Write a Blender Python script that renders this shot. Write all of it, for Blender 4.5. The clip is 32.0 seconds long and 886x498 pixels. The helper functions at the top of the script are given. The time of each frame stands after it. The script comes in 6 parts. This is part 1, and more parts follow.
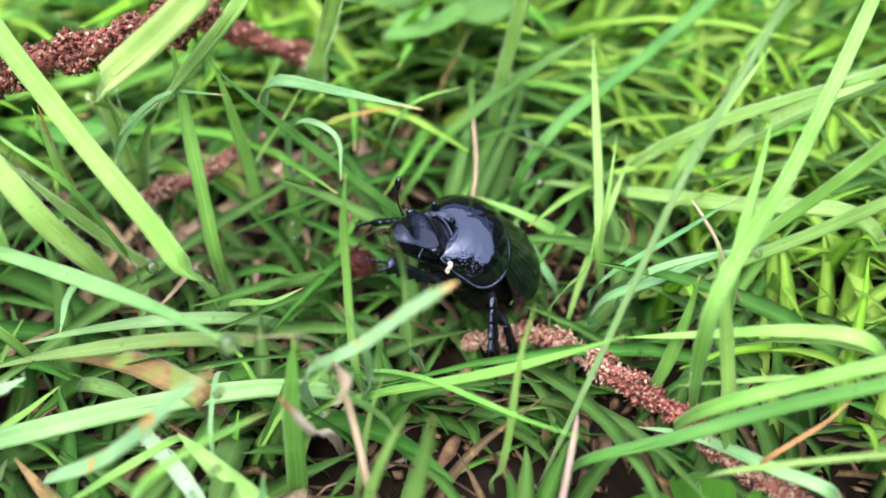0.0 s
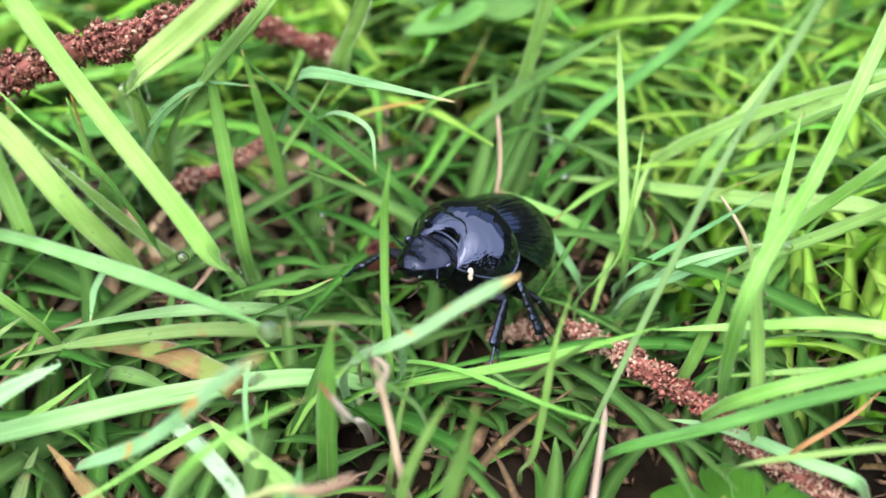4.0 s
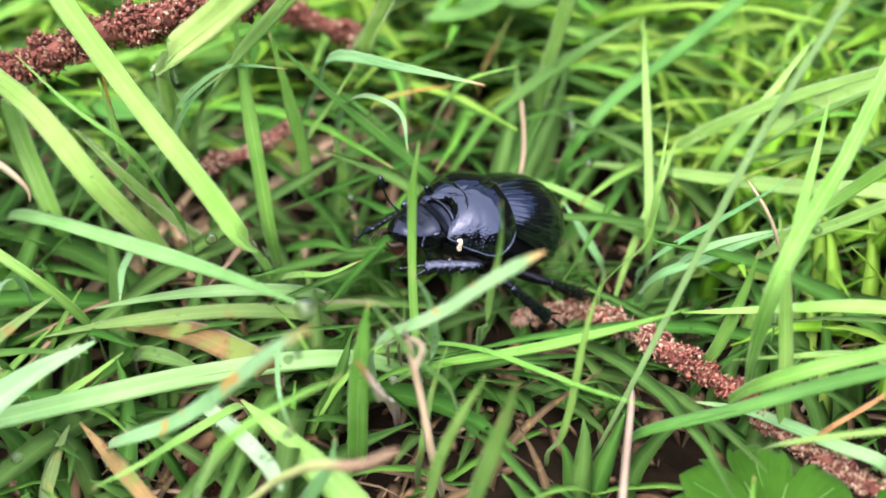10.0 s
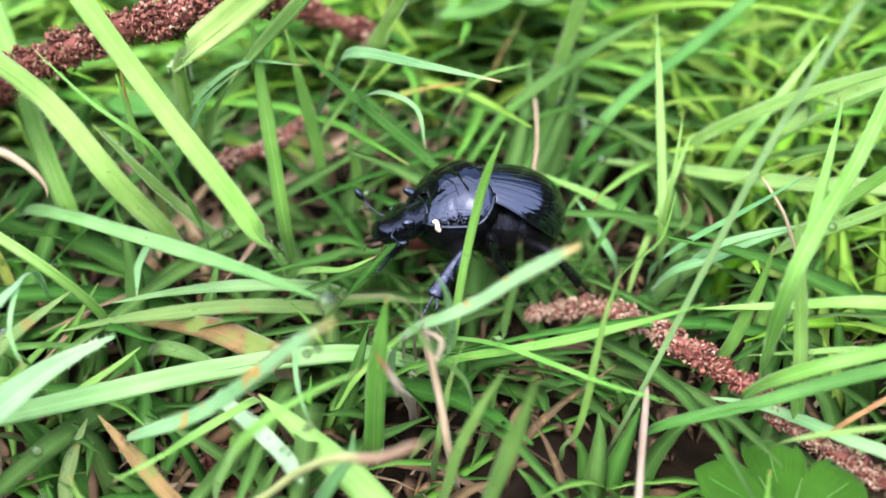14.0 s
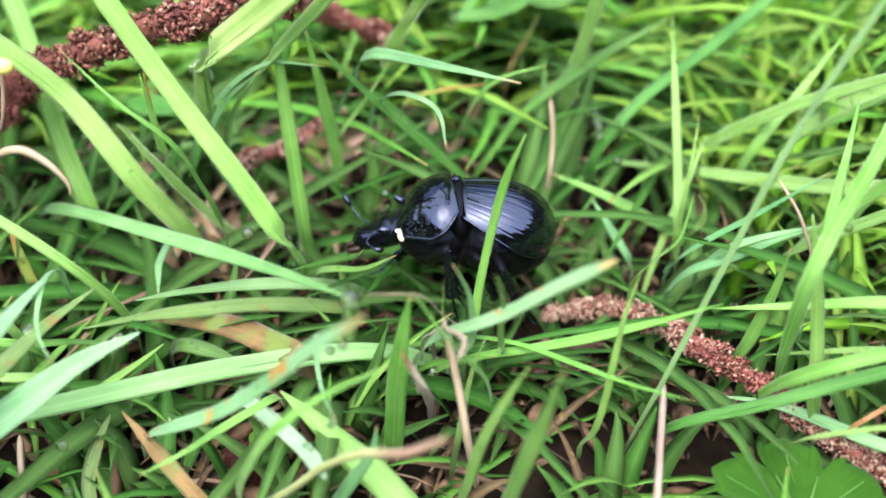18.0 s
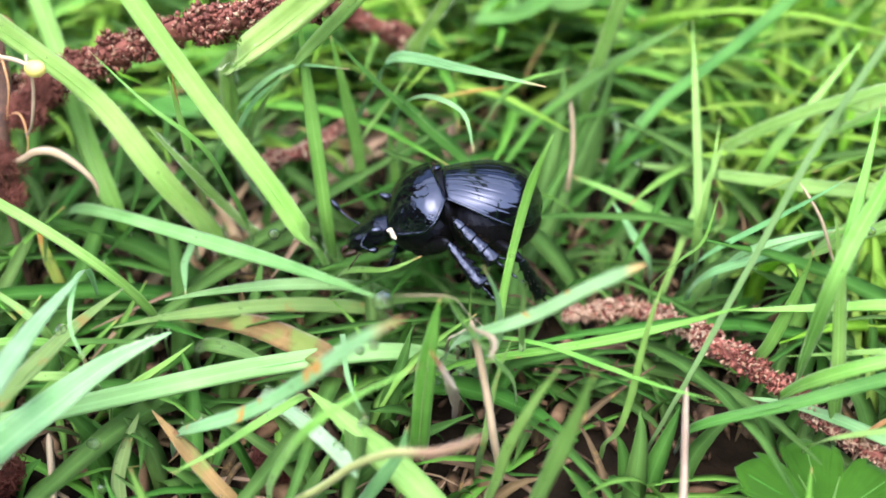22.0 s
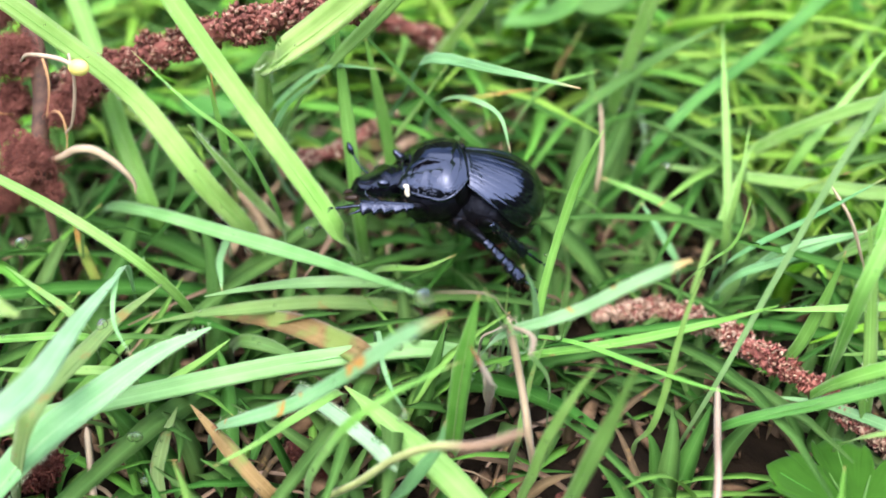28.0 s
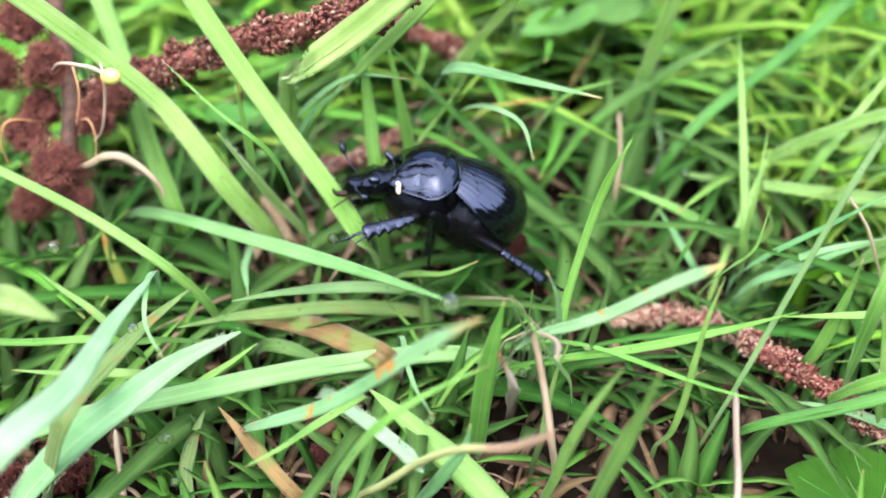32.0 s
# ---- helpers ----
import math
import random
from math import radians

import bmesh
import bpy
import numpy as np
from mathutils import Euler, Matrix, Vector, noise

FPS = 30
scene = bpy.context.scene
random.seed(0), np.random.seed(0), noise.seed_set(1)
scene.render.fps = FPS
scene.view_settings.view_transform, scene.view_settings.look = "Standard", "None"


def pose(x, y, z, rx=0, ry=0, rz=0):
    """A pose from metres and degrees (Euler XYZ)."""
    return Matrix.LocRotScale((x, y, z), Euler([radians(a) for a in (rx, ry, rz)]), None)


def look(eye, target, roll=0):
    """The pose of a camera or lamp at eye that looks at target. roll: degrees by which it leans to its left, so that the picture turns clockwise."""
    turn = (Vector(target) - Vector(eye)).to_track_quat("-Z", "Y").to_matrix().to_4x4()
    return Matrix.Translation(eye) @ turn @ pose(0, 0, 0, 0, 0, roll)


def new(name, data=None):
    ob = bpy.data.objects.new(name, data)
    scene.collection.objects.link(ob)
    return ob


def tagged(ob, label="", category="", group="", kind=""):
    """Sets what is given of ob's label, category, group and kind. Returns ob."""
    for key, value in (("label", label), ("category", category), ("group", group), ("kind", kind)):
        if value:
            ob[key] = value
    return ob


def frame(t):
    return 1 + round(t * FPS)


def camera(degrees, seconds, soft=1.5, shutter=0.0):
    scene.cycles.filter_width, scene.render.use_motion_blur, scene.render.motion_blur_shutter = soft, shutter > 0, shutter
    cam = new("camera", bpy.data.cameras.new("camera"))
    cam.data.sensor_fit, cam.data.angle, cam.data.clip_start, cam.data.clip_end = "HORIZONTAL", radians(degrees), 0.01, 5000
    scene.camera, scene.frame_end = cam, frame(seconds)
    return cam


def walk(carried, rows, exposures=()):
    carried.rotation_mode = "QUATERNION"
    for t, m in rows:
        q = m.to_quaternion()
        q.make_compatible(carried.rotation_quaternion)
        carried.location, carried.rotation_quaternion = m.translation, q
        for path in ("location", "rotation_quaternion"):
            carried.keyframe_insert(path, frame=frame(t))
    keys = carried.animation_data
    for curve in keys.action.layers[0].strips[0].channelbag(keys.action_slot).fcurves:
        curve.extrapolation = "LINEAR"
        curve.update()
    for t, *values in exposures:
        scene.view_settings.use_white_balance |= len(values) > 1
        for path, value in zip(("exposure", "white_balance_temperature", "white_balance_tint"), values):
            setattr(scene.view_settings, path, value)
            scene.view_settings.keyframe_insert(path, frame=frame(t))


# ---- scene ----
cam = camera(41.00, 32.0, soft=1.7)
cam.data.dof.use_dof = True
cam.data.dof.focus_distance = 0.112
cam.data.dof.aperture_fstop = 19.0
PATH = [
    (0, (0.01413, -0.07438, 0.08504), (0.01198, 0.02036, 0.01141), -3.37),
    (0.5, (0.01364, -0.07483, 0.08479), (0.01152, 0.02019, 0.01153), -3.28),
    (1, (0.01313, -0.07506, 0.08482), (0.01111, 0.02002, 0.01164), -3.18),
    (1.5, (0.01248, -0.07511, 0.08497), (0.01070, 0.01990, 0.01169), -2.97),
    (2, (0.01192, -0.07518, 0.08510), (0.01029, 0.01977, 0.01175), -2.81),
    (2.5, (0.01151, -0.07530, 0.08520), (0.00993, 0.01960, 0.01178), -2.74),
    (3, (0.01112, -0.07542, 0.08514), (0.00962, 0.01946, 0.01169), -2.68),
    (3.5, (0.01091, -0.07554, 0.08492), (0.00940, 0.01941, 0.01157), -2.67),
    (5.5, (0.00979, -0.07589, 0.08467), (0.00855, 0.01896, 0.01116), -2.44),
    (6, (0.00943, -0.07606, 0.08460), (0.00822, 0.01879, 0.01110), -2.36),
    (6.5, (0.00918, -0.07621, 0.08463), (0.00792, 0.01859, 0.01106), -2.34),
    (7, (0.00900, -0.07627, 0.08460), (0.00768, 0.01847, 0.01095), -2.34),
    (7.5, (0.00882, -0.07630, 0.08452), (0.00748, 0.01837, 0.01079), -2.34),
    (8, (0.00865, -0.07640, 0.08445), (0.00729, 0.01825, 0.01069), -2.33),
    (8.5, (0.00846, -0.07653, 0.08443), (0.00709, 0.01811, 0.01067), -2.33),
    (9, (0.00821, -0.07668, 0.08446), (0.00686, 0.01794, 0.01067), -2.30),
    (9.5, (0.00792, -0.07679, 0.08446), (0.00663, 0.01780, 0.01062), -2.24),
    (10, (0.00773, -0.07685, 0.08447), (0.00649, 0.01771, 0.01061), -2.20),
    (10.5, (0.00752, -0.07689, 0.08443), (0.00632, 0.01766, 0.01055), -2.17),
    (11, (0.00733, -0.07690, 0.08430), (0.00610, 0.01764, 0.01041), -2.16),
    (11.5, (0.00726, -0.07692, 0.08421), (0.00594, 0.01760, 0.01029), -2.17),
    (12, (0.00714, -0.07690, 0.08410), (0.00581, 0.01759, 0.01015), -2.15),
    (12.5, (0.00696, -0.07694, 0.08409), (0.00567, 0.01753, 0.01011), -2.13),
    (13, (0.00680, -0.07713, 0.08427), (0.00544, 0.01734, 0.01028), -2.14),
    (13.5, (0.00661, -0.07735, 0.08449), (0.00521, 0.01714, 0.01053), -2.15),
    (14, (0.00637, -0.07751, 0.08465), (0.00499, 0.01699, 0.01070), -2.11),
    (14.5, (0.00614, -0.07767, 0.08481), (0.00477, 0.01684, 0.01088), -2.08),
    (16.5, (0.00532, -0.07830, 0.08518), (0.00382, 0.01632, 0.01140), -2.02),
    (17, (0.00519, -0.07836, 0.08512), (0.00360, 0.01628, 0.01135), -2.05),
    (17.5, (0.00488, -0.07849, 0.08510), (0.00338, 0.01618, 0.01138), -1.98),
    (18, (0.00472, -0.07860, 0.08520), (0.00317, 0.01605, 0.01145), -1.93),
    (18.5, (0.00456, -0.07869, 0.08533), (0.00298, 0.01593, 0.01154), -1.92),
    (19, (0.00439, -0.07876, 0.08541), (0.00278, 0.01585, 0.01162), -1.92),
    (19.5, (0.00419, -0.07884, 0.08548), (0.00255, 0.01577, 0.01168), -1.91),
    (20, (0.00389, -0.07893, 0.08556), (0.00225, 0.01567, 0.01176), -1.88),
    (20.5, (0.00359, -0.07903, 0.08564), (0.00193, 0.01560, 0.01186), -1.86),
    (21, (0.00322, -0.07917, 0.08576), (0.00158, 0.01549, 0.01202), -1.84),
    (21.5, (0.00280, -0.07935, 0.08596), (0.00117, 0.01531, 0.01222), -1.80),
    (22, (0.00242, -0.07951, 0.08616), (0.00078, 0.01513, 0.01241), -1.78),
    (22.5, (0.00220, -0.07964, 0.08629), (0.00047, 0.01502, 0.01256), -1.78),
    (23, (0.00205, -0.07972, 0.08633), (0.00017, 0.01496, 0.01263), -1.81),
    (23.5, (0.00179, -0.07978, 0.08638), (-0.00015, 0.01491, 0.01268), -1.80),
    (24, (0.00150, -0.07985, 0.08643), (-0.00043, 0.01485, 0.01276), -1.78),
    (24.5, (0.00124, -0.07999, 0.08646), (-0.00074, 0.01475, 0.01284), -1.76),
    (25, (0.00094, -0.08016, 0.08640), (-0.00109, 0.01463, 0.01285), -1.73),
    (25.5, (0.00066, -0.08028, 0.08626), (-0.00146, 0.01454, 0.01275), -1.71),
    (27.5, (0.00010, -0.08080, 0.08661), (-0.00233, 0.01406, 0.01315), -1.71),
    (28, (-0.00012, -0.08098, 0.08669), (-0.00256, 0.01392, 0.01329), -1.69),
    (28.5, (-0.00030, -0.08112, 0.08682), (-0.00279, 0.01382, 0.01347), -1.70),
    (29, (-0.00043, -0.08131, 0.08697), (-0.00301, 0.01370, 0.01371), -1.72),
    (29.5, (-0.00054, -0.08149, 0.08712), (-0.00323, 0.01355, 0.01391), -1.72),
    (30, (-0.00068, -0.08165, 0.08728), (-0.00348, 0.01340, 0.01409), -1.73),
    (30.5, (-0.00092, -0.08181, 0.08747), (-0.00377, 0.01325, 0.01430), -1.71),
    (31, (-0.00121, -0.08198, 0.08762), (-0.00410, 0.01314, 0.01451), -1.69),
    (31.5, (-0.00152, -0.08218, 0.08777), (-0.00446, 0.01298, 0.01473), -1.69),
    (32, (-0.00179, -0.08251, 0.08810), (-0.00480, 0.01268, 0.01508), -1.71),
]
EXPOSURES = [(0, 2.41, 6650, 14), (3, 2.39, 6500, 13), (5, 2.41, 6750, 15), (7, 2.41, 6950, 16), (9.5, 2.41, 6950, 16), (12, 2.41, 6650, 15), (17, 2.39, 6500, 14), (32, 2.39, 6450, 14)]
walk(cam, [(t, look(eye, target, roll)) for t, eye, target, roll in PATH], EXPOSURES)

# ---- daylight: bright overcast ----
SUN_UP, SUN_TURN = radians(64), radians(193)
world = bpy.data.worlds.new("sky")
scene.world = world
world.use_nodes = True
wn = world.node_tree.nodes
sky = wn.new("ShaderNodeTexSky")
sky.sky_type, sky.sun_disc = "NISHITA", False
sky.sun_elevation, sky.sun_rotation = SUN_UP, SUN_TURN
sky.air_density, sky.dust_density, sky.ozone_density = 1.0, 4.0, 1.0
wn["Background"].inputs[1].default_value = 0.11
world.node_tree.links.new(sky.outputs[0], wn["Background"].inputs[0])
sun = new("sun", bpy.data.lights.new("sun", "SUN"))
sun.data.energy, sun.data.angle, sun.data.color = 1.5, radians(135), (0.94, 0.96, 1.0)
sun.matrix_world = look((-0.10, -0.42, 0.90), (0, 0, 0))

U = 0.001  # lengths below are in millimetres


# ---- materials ----
def tree(name):
    mat = bpy.data.materials.new(name)
    mat.use_nodes = True
    nt = mat.node_tree
    return mat, nt, nt.nodes["Principled BSDF"], nt.nodes["Material Output"]


def noise_of(nt, vector, scale, detail=3.0, rough=0.6):
    n = nt.nodes.new("ShaderNodeTexNoise")
    n.inputs["Scale"].default_value, n.inputs["Detail"].default_value, n.inputs["Roughness"].default_value = scale, detail, rough
    if vector is not None:
        nt.links.new(vector, n.inputs["Vector"])
    return n.outputs["Fac"]


def ramp(nt, fac, *stops):
    n = nt.nodes.new("ShaderNodeValToRGB")
    els = n.color_ramp.elements
    while len(els) < len(stops):
        els.new(0.5)
    for e, (at, col) in zip(els, stops):
        e.position, e.color = at, (*col, 1) if len(col) == 3 else col
    nt.links.new(fac, n.inputs[0])
    return n.outputs[0]


def blend(nt, fac, a, b, how="MIX"):
    n = nt.nodes.new("ShaderNodeMix")
    n.data_type, n.blend_type = "RGBA", how
    for sock, v in ((n.inputs[0], fac), (n.inputs[6], a), (n.inputs[7], b)):
        if isinstance(v, (int, float)):
            sock.default_value = v
        elif isinstance(v, tuple):
            sock.default_value = (*v, 1)
        else:
            nt.links.new(v, sock)
    return n.outputs[2]


def calc(nt, how, a, b=0.0):
    n = nt.nodes.new("ShaderNodeMath")
    n.operation = how
    for sock, v in ((n.inputs[0], a), (n.inputs[1], b)):
        if isinstance(v, (int, float)):
            sock.default_value = v
        else:
            nt.links.new(v, sock)
    return n.outputs[0]


def bump(nt, bsdf, height, distance, strength=0.5):
    n = nt.nodes.new("ShaderNodeBump")
    n.inputs["Strength"].default_value, n.inputs["Distance"].default_value = strength, distance
    nt.links.new(height, n.inputs["Height"])
    nt.links.new(n.outputs[0], bsdf.inputs["Normal"])


def grass_mat(name, c1, c2, tip=None, spots=None, sheer=0.35, rough=0.42, joined=False, rib=0.5, worn=0.0, spot_size=700.0, wear=(0.34, 0.22, 0.07), edge=0.2, shine=0.32):
    """A blade's skin: fine lengthwise veins, a paler rib, patches, brown tip and rust spots where given."""
    mat, nt, bsdf, out = tree(name)
    c1, c2 = (c1[0], c1[1], c1[2] * 1.14), (c2[0], c2[1], c2[2] * 1.14)
    uv = nt.nodes.new("ShaderNodeUVMap")
    sep = nt.nodes.new("ShaderNodeSeparateXYZ")
    nt.links.new(uv.outputs[0], sep.inputs[0])
    if joined:
        rnd = nt.nodes.new("ShaderNodeNewGeometry").outputs["Random Per Island"]
    else:
        rnd = nt.nodes.new("ShaderNodeObjectInfo").outputs["Random"]
    comb = nt.nodes.new("ShaderNodeCombineXYZ")
    nt.links.new(calc(nt, "MULTIPLY", sep.outputs[0], 11.0), comb.inputs[0])
    nt.links.new(calc(nt, "MULTIPLY", sep.outputs[1], 0.9), comb.inputs[1])
    nt.links.new(calc(nt, "MULTIPLY", rnd, 37.0), comb.inputs[2])
    veins = noise_of(nt, comb.outputs[0], 2.2, 2.0)
    tc = nt.nodes.new("ShaderNodeTexCoord")
    patch = noise_of(nt, tc.outputs["Object"], 160.0, 3.0)
    fac = calc(nt, "ADD", calc(nt, "MULTIPLY", veins, 0.3), calc(nt, "MULTIPLY", patch, 0.78))
    col = ramp(nt, fac, (0.36, c1), (0.68, c2))
    hue = nt.nodes.new("ShaderNodeHueSaturation")
    nt.links.new(calc(nt, "ADD", calc(nt, "MULTIPLY", rnd, 0.03), 0.485), hue.inputs["Hue"])
    odd = calc(nt, "FRACT", calc(nt, "MULTIPLY", rnd, 7.31))
    nt.links.new(calc(nt, "ADD", calc(nt, "MULTIPLY", odd, 0.34), 0.84), hue.inputs["Value"])
    nt.links.new(calc(nt, "ADD", calc(nt, "MULTIPLY", rnd, 0.14), 0.93), hue.inputs["Saturation"])
    nt.links.new(col, hue.inputs["Color"])
    col = hue.outputs[0]
    if rib:
        off = calc(nt, "ABSOLUTE", calc(nt, "SUBTRACT", sep.outputs[0], 0.5))
        col = blend(nt, calc(nt, "MULTIPLY", calc(nt, "LESS_THAN", off, 0.055), rib * 0.3), col, tuple(min(1, v * 1.5 + 0.04) for v in c2))
    off = calc(nt, "ABSOLUTE", calc(nt, "SUBTRACT", sep.outputs[0], 0.5))
    col = blend(nt, ramp(nt, off, (0.40, (0, 0, 0)), (0.48, (edge, edge, edge))), col, tuple(min(1, v * 1.35 + 0.04) for v in c2))
    if worn:
        blot = noise_of(nt, tc.outputs["Object"], 420.0, 4.0, 0.7)
        col = blend(nt, ramp(nt, blot, (0.56, (0, 0, 0)), (0.66, (worn,) * 3)), col, wear)
    if spots:
        dots = noise_of(nt, tc.outputs["Object"], spot_size, 2.0, 0.5)
        col = blend(nt, ramp(nt, dots, (0.50 if spot_size < 300 else 0.62, (0, 0, 0)), (0.58 if spot_size < 300 else 0.68, (0.9, 0.9, 0.9))), col, spots)
    if tip:
        ends = calc(nt, "ADD", sep.outputs[1], calc(nt, "MULTIPLY", calc(nt, "SUBTRACT", patch, 0.5), 0.12))
        col = blend(nt, ramp(nt, ends, (tip[0], (0, 0, 0)), (tip[0] + 0.06, (1, 1, 1))), col, tip[1])
    nt.links.new(col, bsdf.inputs["Base Color"])
    bsdf.inputs["Roughness"].default_value = rough
    bsdf.inputs["Specular IOR Level"].default_value = 0.14 if joined else shine
    if not joined:
        bsdf.inputs["Sheen Weight"].default_value, bsdf.inputs["Sheen Roughness"].default_value = 0.18, 0.35
    bump(nt, bsdf, veins, 0.00006, 0.5)
    if sheer:
        tr = nt.nodes.new("ShaderNodeBsdfTranslucent")
        skin = nt.nodes.new("ShaderNodeGamma")  # light passes an upper and a lower skin
        skin.inputs["Gamma"].default_value = 0.7
        nt.links.new(col, skin.inputs[0])
        nt.links.new(skin.outputs[0], tr.inputs[0])
        mix = nt.nodes.new("ShaderNodeMixShader")
        mix.inputs[0].default_value = sheer
        nt.links.new(bsdf.outputs[0], mix.inputs[1])
        nt.links.new(tr.outputs[0], mix.inputs[2])
        nt.links.new(mix.outputs[0], out.inputs[0])
    return mat


def plain_mat(name, c1, c2, scale, rough, bump_mm=0.0, joined=False, shine=0.5):
    mat, nt, bsdf, out = tree(name)
    bsdf.inputs["Specular IOR Level"].default_value = shine
    tc = nt.nodes.new("ShaderNodeTexCoord")
    n = noise_of(nt, tc.outputs["Object"], scale, 5.0, 0.65)
    col = ramp(nt, n, (0.35, c1), (0.66, c2))
    if joined:
        rnd = nt.nodes.new("ShaderNodeNewGeometry").outputs["Random Per Island"]
        col = blend(nt, calc(nt, "MULTIPLY", rnd, 0.45), col, tuple(v * 0.6 for v in c1))
        rare = calc(nt, "GREATER_THAN", calc(nt, "FRACT", calc(nt, "MULTIPLY", rnd, 13.7)), 0.8)
        col = blend(nt, calc(nt, "MULTIPLY", rare, 0.5), col, c2)
    nt.links.new(col, bsdf.inputs["Base Color"])
    bsdf.inputs["Roughness"].default_value = rough
    if bump_mm:
        bump(nt, bsdf, n, bump_mm * U, 0.6)
    return mat


GRASS = {
    "green": grass_mat("grass_green", (0.133, 0.329, 0.0496), (0.249, 0.512, 0.104), tip=(0.965, (0.42, 0.30, 0.13))),
    "bright": grass_mat("grass_lime", (0.18, 0.41, 0.06), (0.32, 0.59, 0.14), sheer=0.45),
    "dark": grass_mat("grass_deep", (0.06, 0.19, 0.028), (0.12, 0.30, 0.055)),
    "bluish": grass_mat("grass_blue_green", (0.14, 0.37, 0.12), (0.27, 0.55, 0.21), tip=(0.955, (0.55, 0.42, 0.22))),
    "hairy": grass_mat("grass_downy", (0.179, 0.398, 0.0594), (0.321, 0.575, 0.149), sheer=0.45, rough=0.6),
    "limehairy": grass_mat("grass_lime_downy", (0.22, 0.44, 0.08), (0.40, 0.63, 0.18), sheer=0.5, rough=0.6),
    "glaucous": grass_mat("grass_glaucous", (0.16, 0.37, 0.15), (0.30, 0.54, 0.27), rough=0.55),
    "pale": grass_mat("grass_pale", (0.22, 0.42, 0.18), (0.40, 0.60, 0.34), rough=0.6),
    "yellowing": grass_mat("grass_yellowing", (0.21, 0.33, 0.05), (0.38, 0.40, 0.08), tip=(0.8, (0.46, 0.27, 0.07)), worn=0.5),
    "spotted": grass_mat("grass_spotted", (0.19, 0.42, 0.15), (0.33, 0.58, 0.26), tip=(0.91, (0.62, 0.46, 0.20)), spots=(0.58, 0.27, 0.05), spot_size=480.0),
    "downy": grass_mat("grass_downy_blue", (0.18, 0.39, 0.14), (0.34, 0.56, 0.26), rough=0.6),
    "cool": grass_mat("grass_cool", (0.15, 0.36, 0.095), (0.265, 0.52, 0.175), sheer=0.4),
    "dead": grass_mat("leaf_withered", (0.11, 0.075, 0.025), (0.26, 0.17, 0.06), spots=(0.15, 0.23, 0.05), spot_size=230.0, sheer=0.15, rough=0.7, worn=0.9, wear=(0.11, 0.045, 0.015)),
    "olive": grass_mat("grass_olive", (0.11, 0.23, 0.05), (0.21, 0.36, 0.09), worn=0.7, rough=0.5),
    "brown": grass_mat("grass_brown", (0.28, 0.12, 0.045), (0.46, 0.25, 0.11), sheer=0.1, rough=0.7),
    "straw": grass_mat("grass_straw", (0.30, 0.22, 0.13), (0.50, 0.39, 0.25), sheer=0.1, rough=0.6),
    "stalk": grass_mat("grass_stalk", (0.26, 0.34, 0.09), (0.42, 0.48, 0.17), tip=(0.72, (0.40, 0.26, 0.17)), sheer=0.1, rough=0.55),
    "pink": grass_mat("bud_pale", (0.66, 0.50, 0.36), (0.82, 0.70, 0.53), tip=(0.9, (0.45, 0.15, 0.09)), sheer=0.2),
}
FIELD = {
    "green": grass_mat("field_green", (0.10, 0.28, 0.034), (0.20, 0.46, 0.074), joined=True, rough=0.55, tip=(0.96, (0.42, 0.30, 0.13))),
    "lime": grass_mat("field_lime", (0.20, 0.42, 0.038), (0.34, 0.60, 0.085), joined=True, rough=0.55, sheer=0.45),
    # darker copy of the green; shade low in the turf is in its colour
    "deep": grass_mat("field_shaded", (0.042, 0.13, 0.020), (0.095, 0.235, 0.042), joined=True, rough=0.62),
    "dead": grass_mat("field_dead", (0.036, 0.025, 0.013), (0.14, 0.095, 0.048), joined=True, sheer=0.1, rough=0.75, worn=0.5),
    "straw": grass_mat("field_straw", (0.20, 0.13, 0.065), (0.42, 0.31, 0.18), joined=True, sheer=0.1, rough=0.65),
}
CHIPS = plain_mat("litter_chips", (0.06, 0.032, 0.018), (0.26, 0.17, 0.10), 500.0, 0.85, joined=True, shine=0.2)
# near black: the shadow under the grass is mixed into this brown
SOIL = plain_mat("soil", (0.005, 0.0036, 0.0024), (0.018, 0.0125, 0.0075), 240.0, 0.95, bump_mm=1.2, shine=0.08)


def meadow_beyond(mat):
    """Past the patch that was looked at closely, the ground is covered with grass."""
    nt = mat.node_tree
    bsdf = nt.nodes["Principled BSDF"]
    near = bsdf.inputs["Base Color"].links[0].from_socket
    tc = nt.nodes.new("ShaderNodeTexCoord")
    away = nt.nodes.new("ShaderNodeVectorMath")
    away.operation = "LENGTH"
    nt.links.new(tc.outputs["Object"], away.inputs[0])
    edge = calc(nt, "ADD", away.outputs["Value"], calc(nt, "MULTIPLY", noise_of(nt, tc.outputs["Object"], 9.0), 0.25))
    green = ramp(nt, noise_of(nt, tc.outputs["Object"], 40.0, 6.0, 0.7), (0.35, (0.012, 0.028, 0.007)), (0.65, (0.045, 0.088, 0.02)))
    nt.links.new(blend(nt, ramp(nt, edge, (0.34, (0, 0, 0)), (0.48, (1, 1, 1))), near, green), bsdf.inputs["Base Color"])


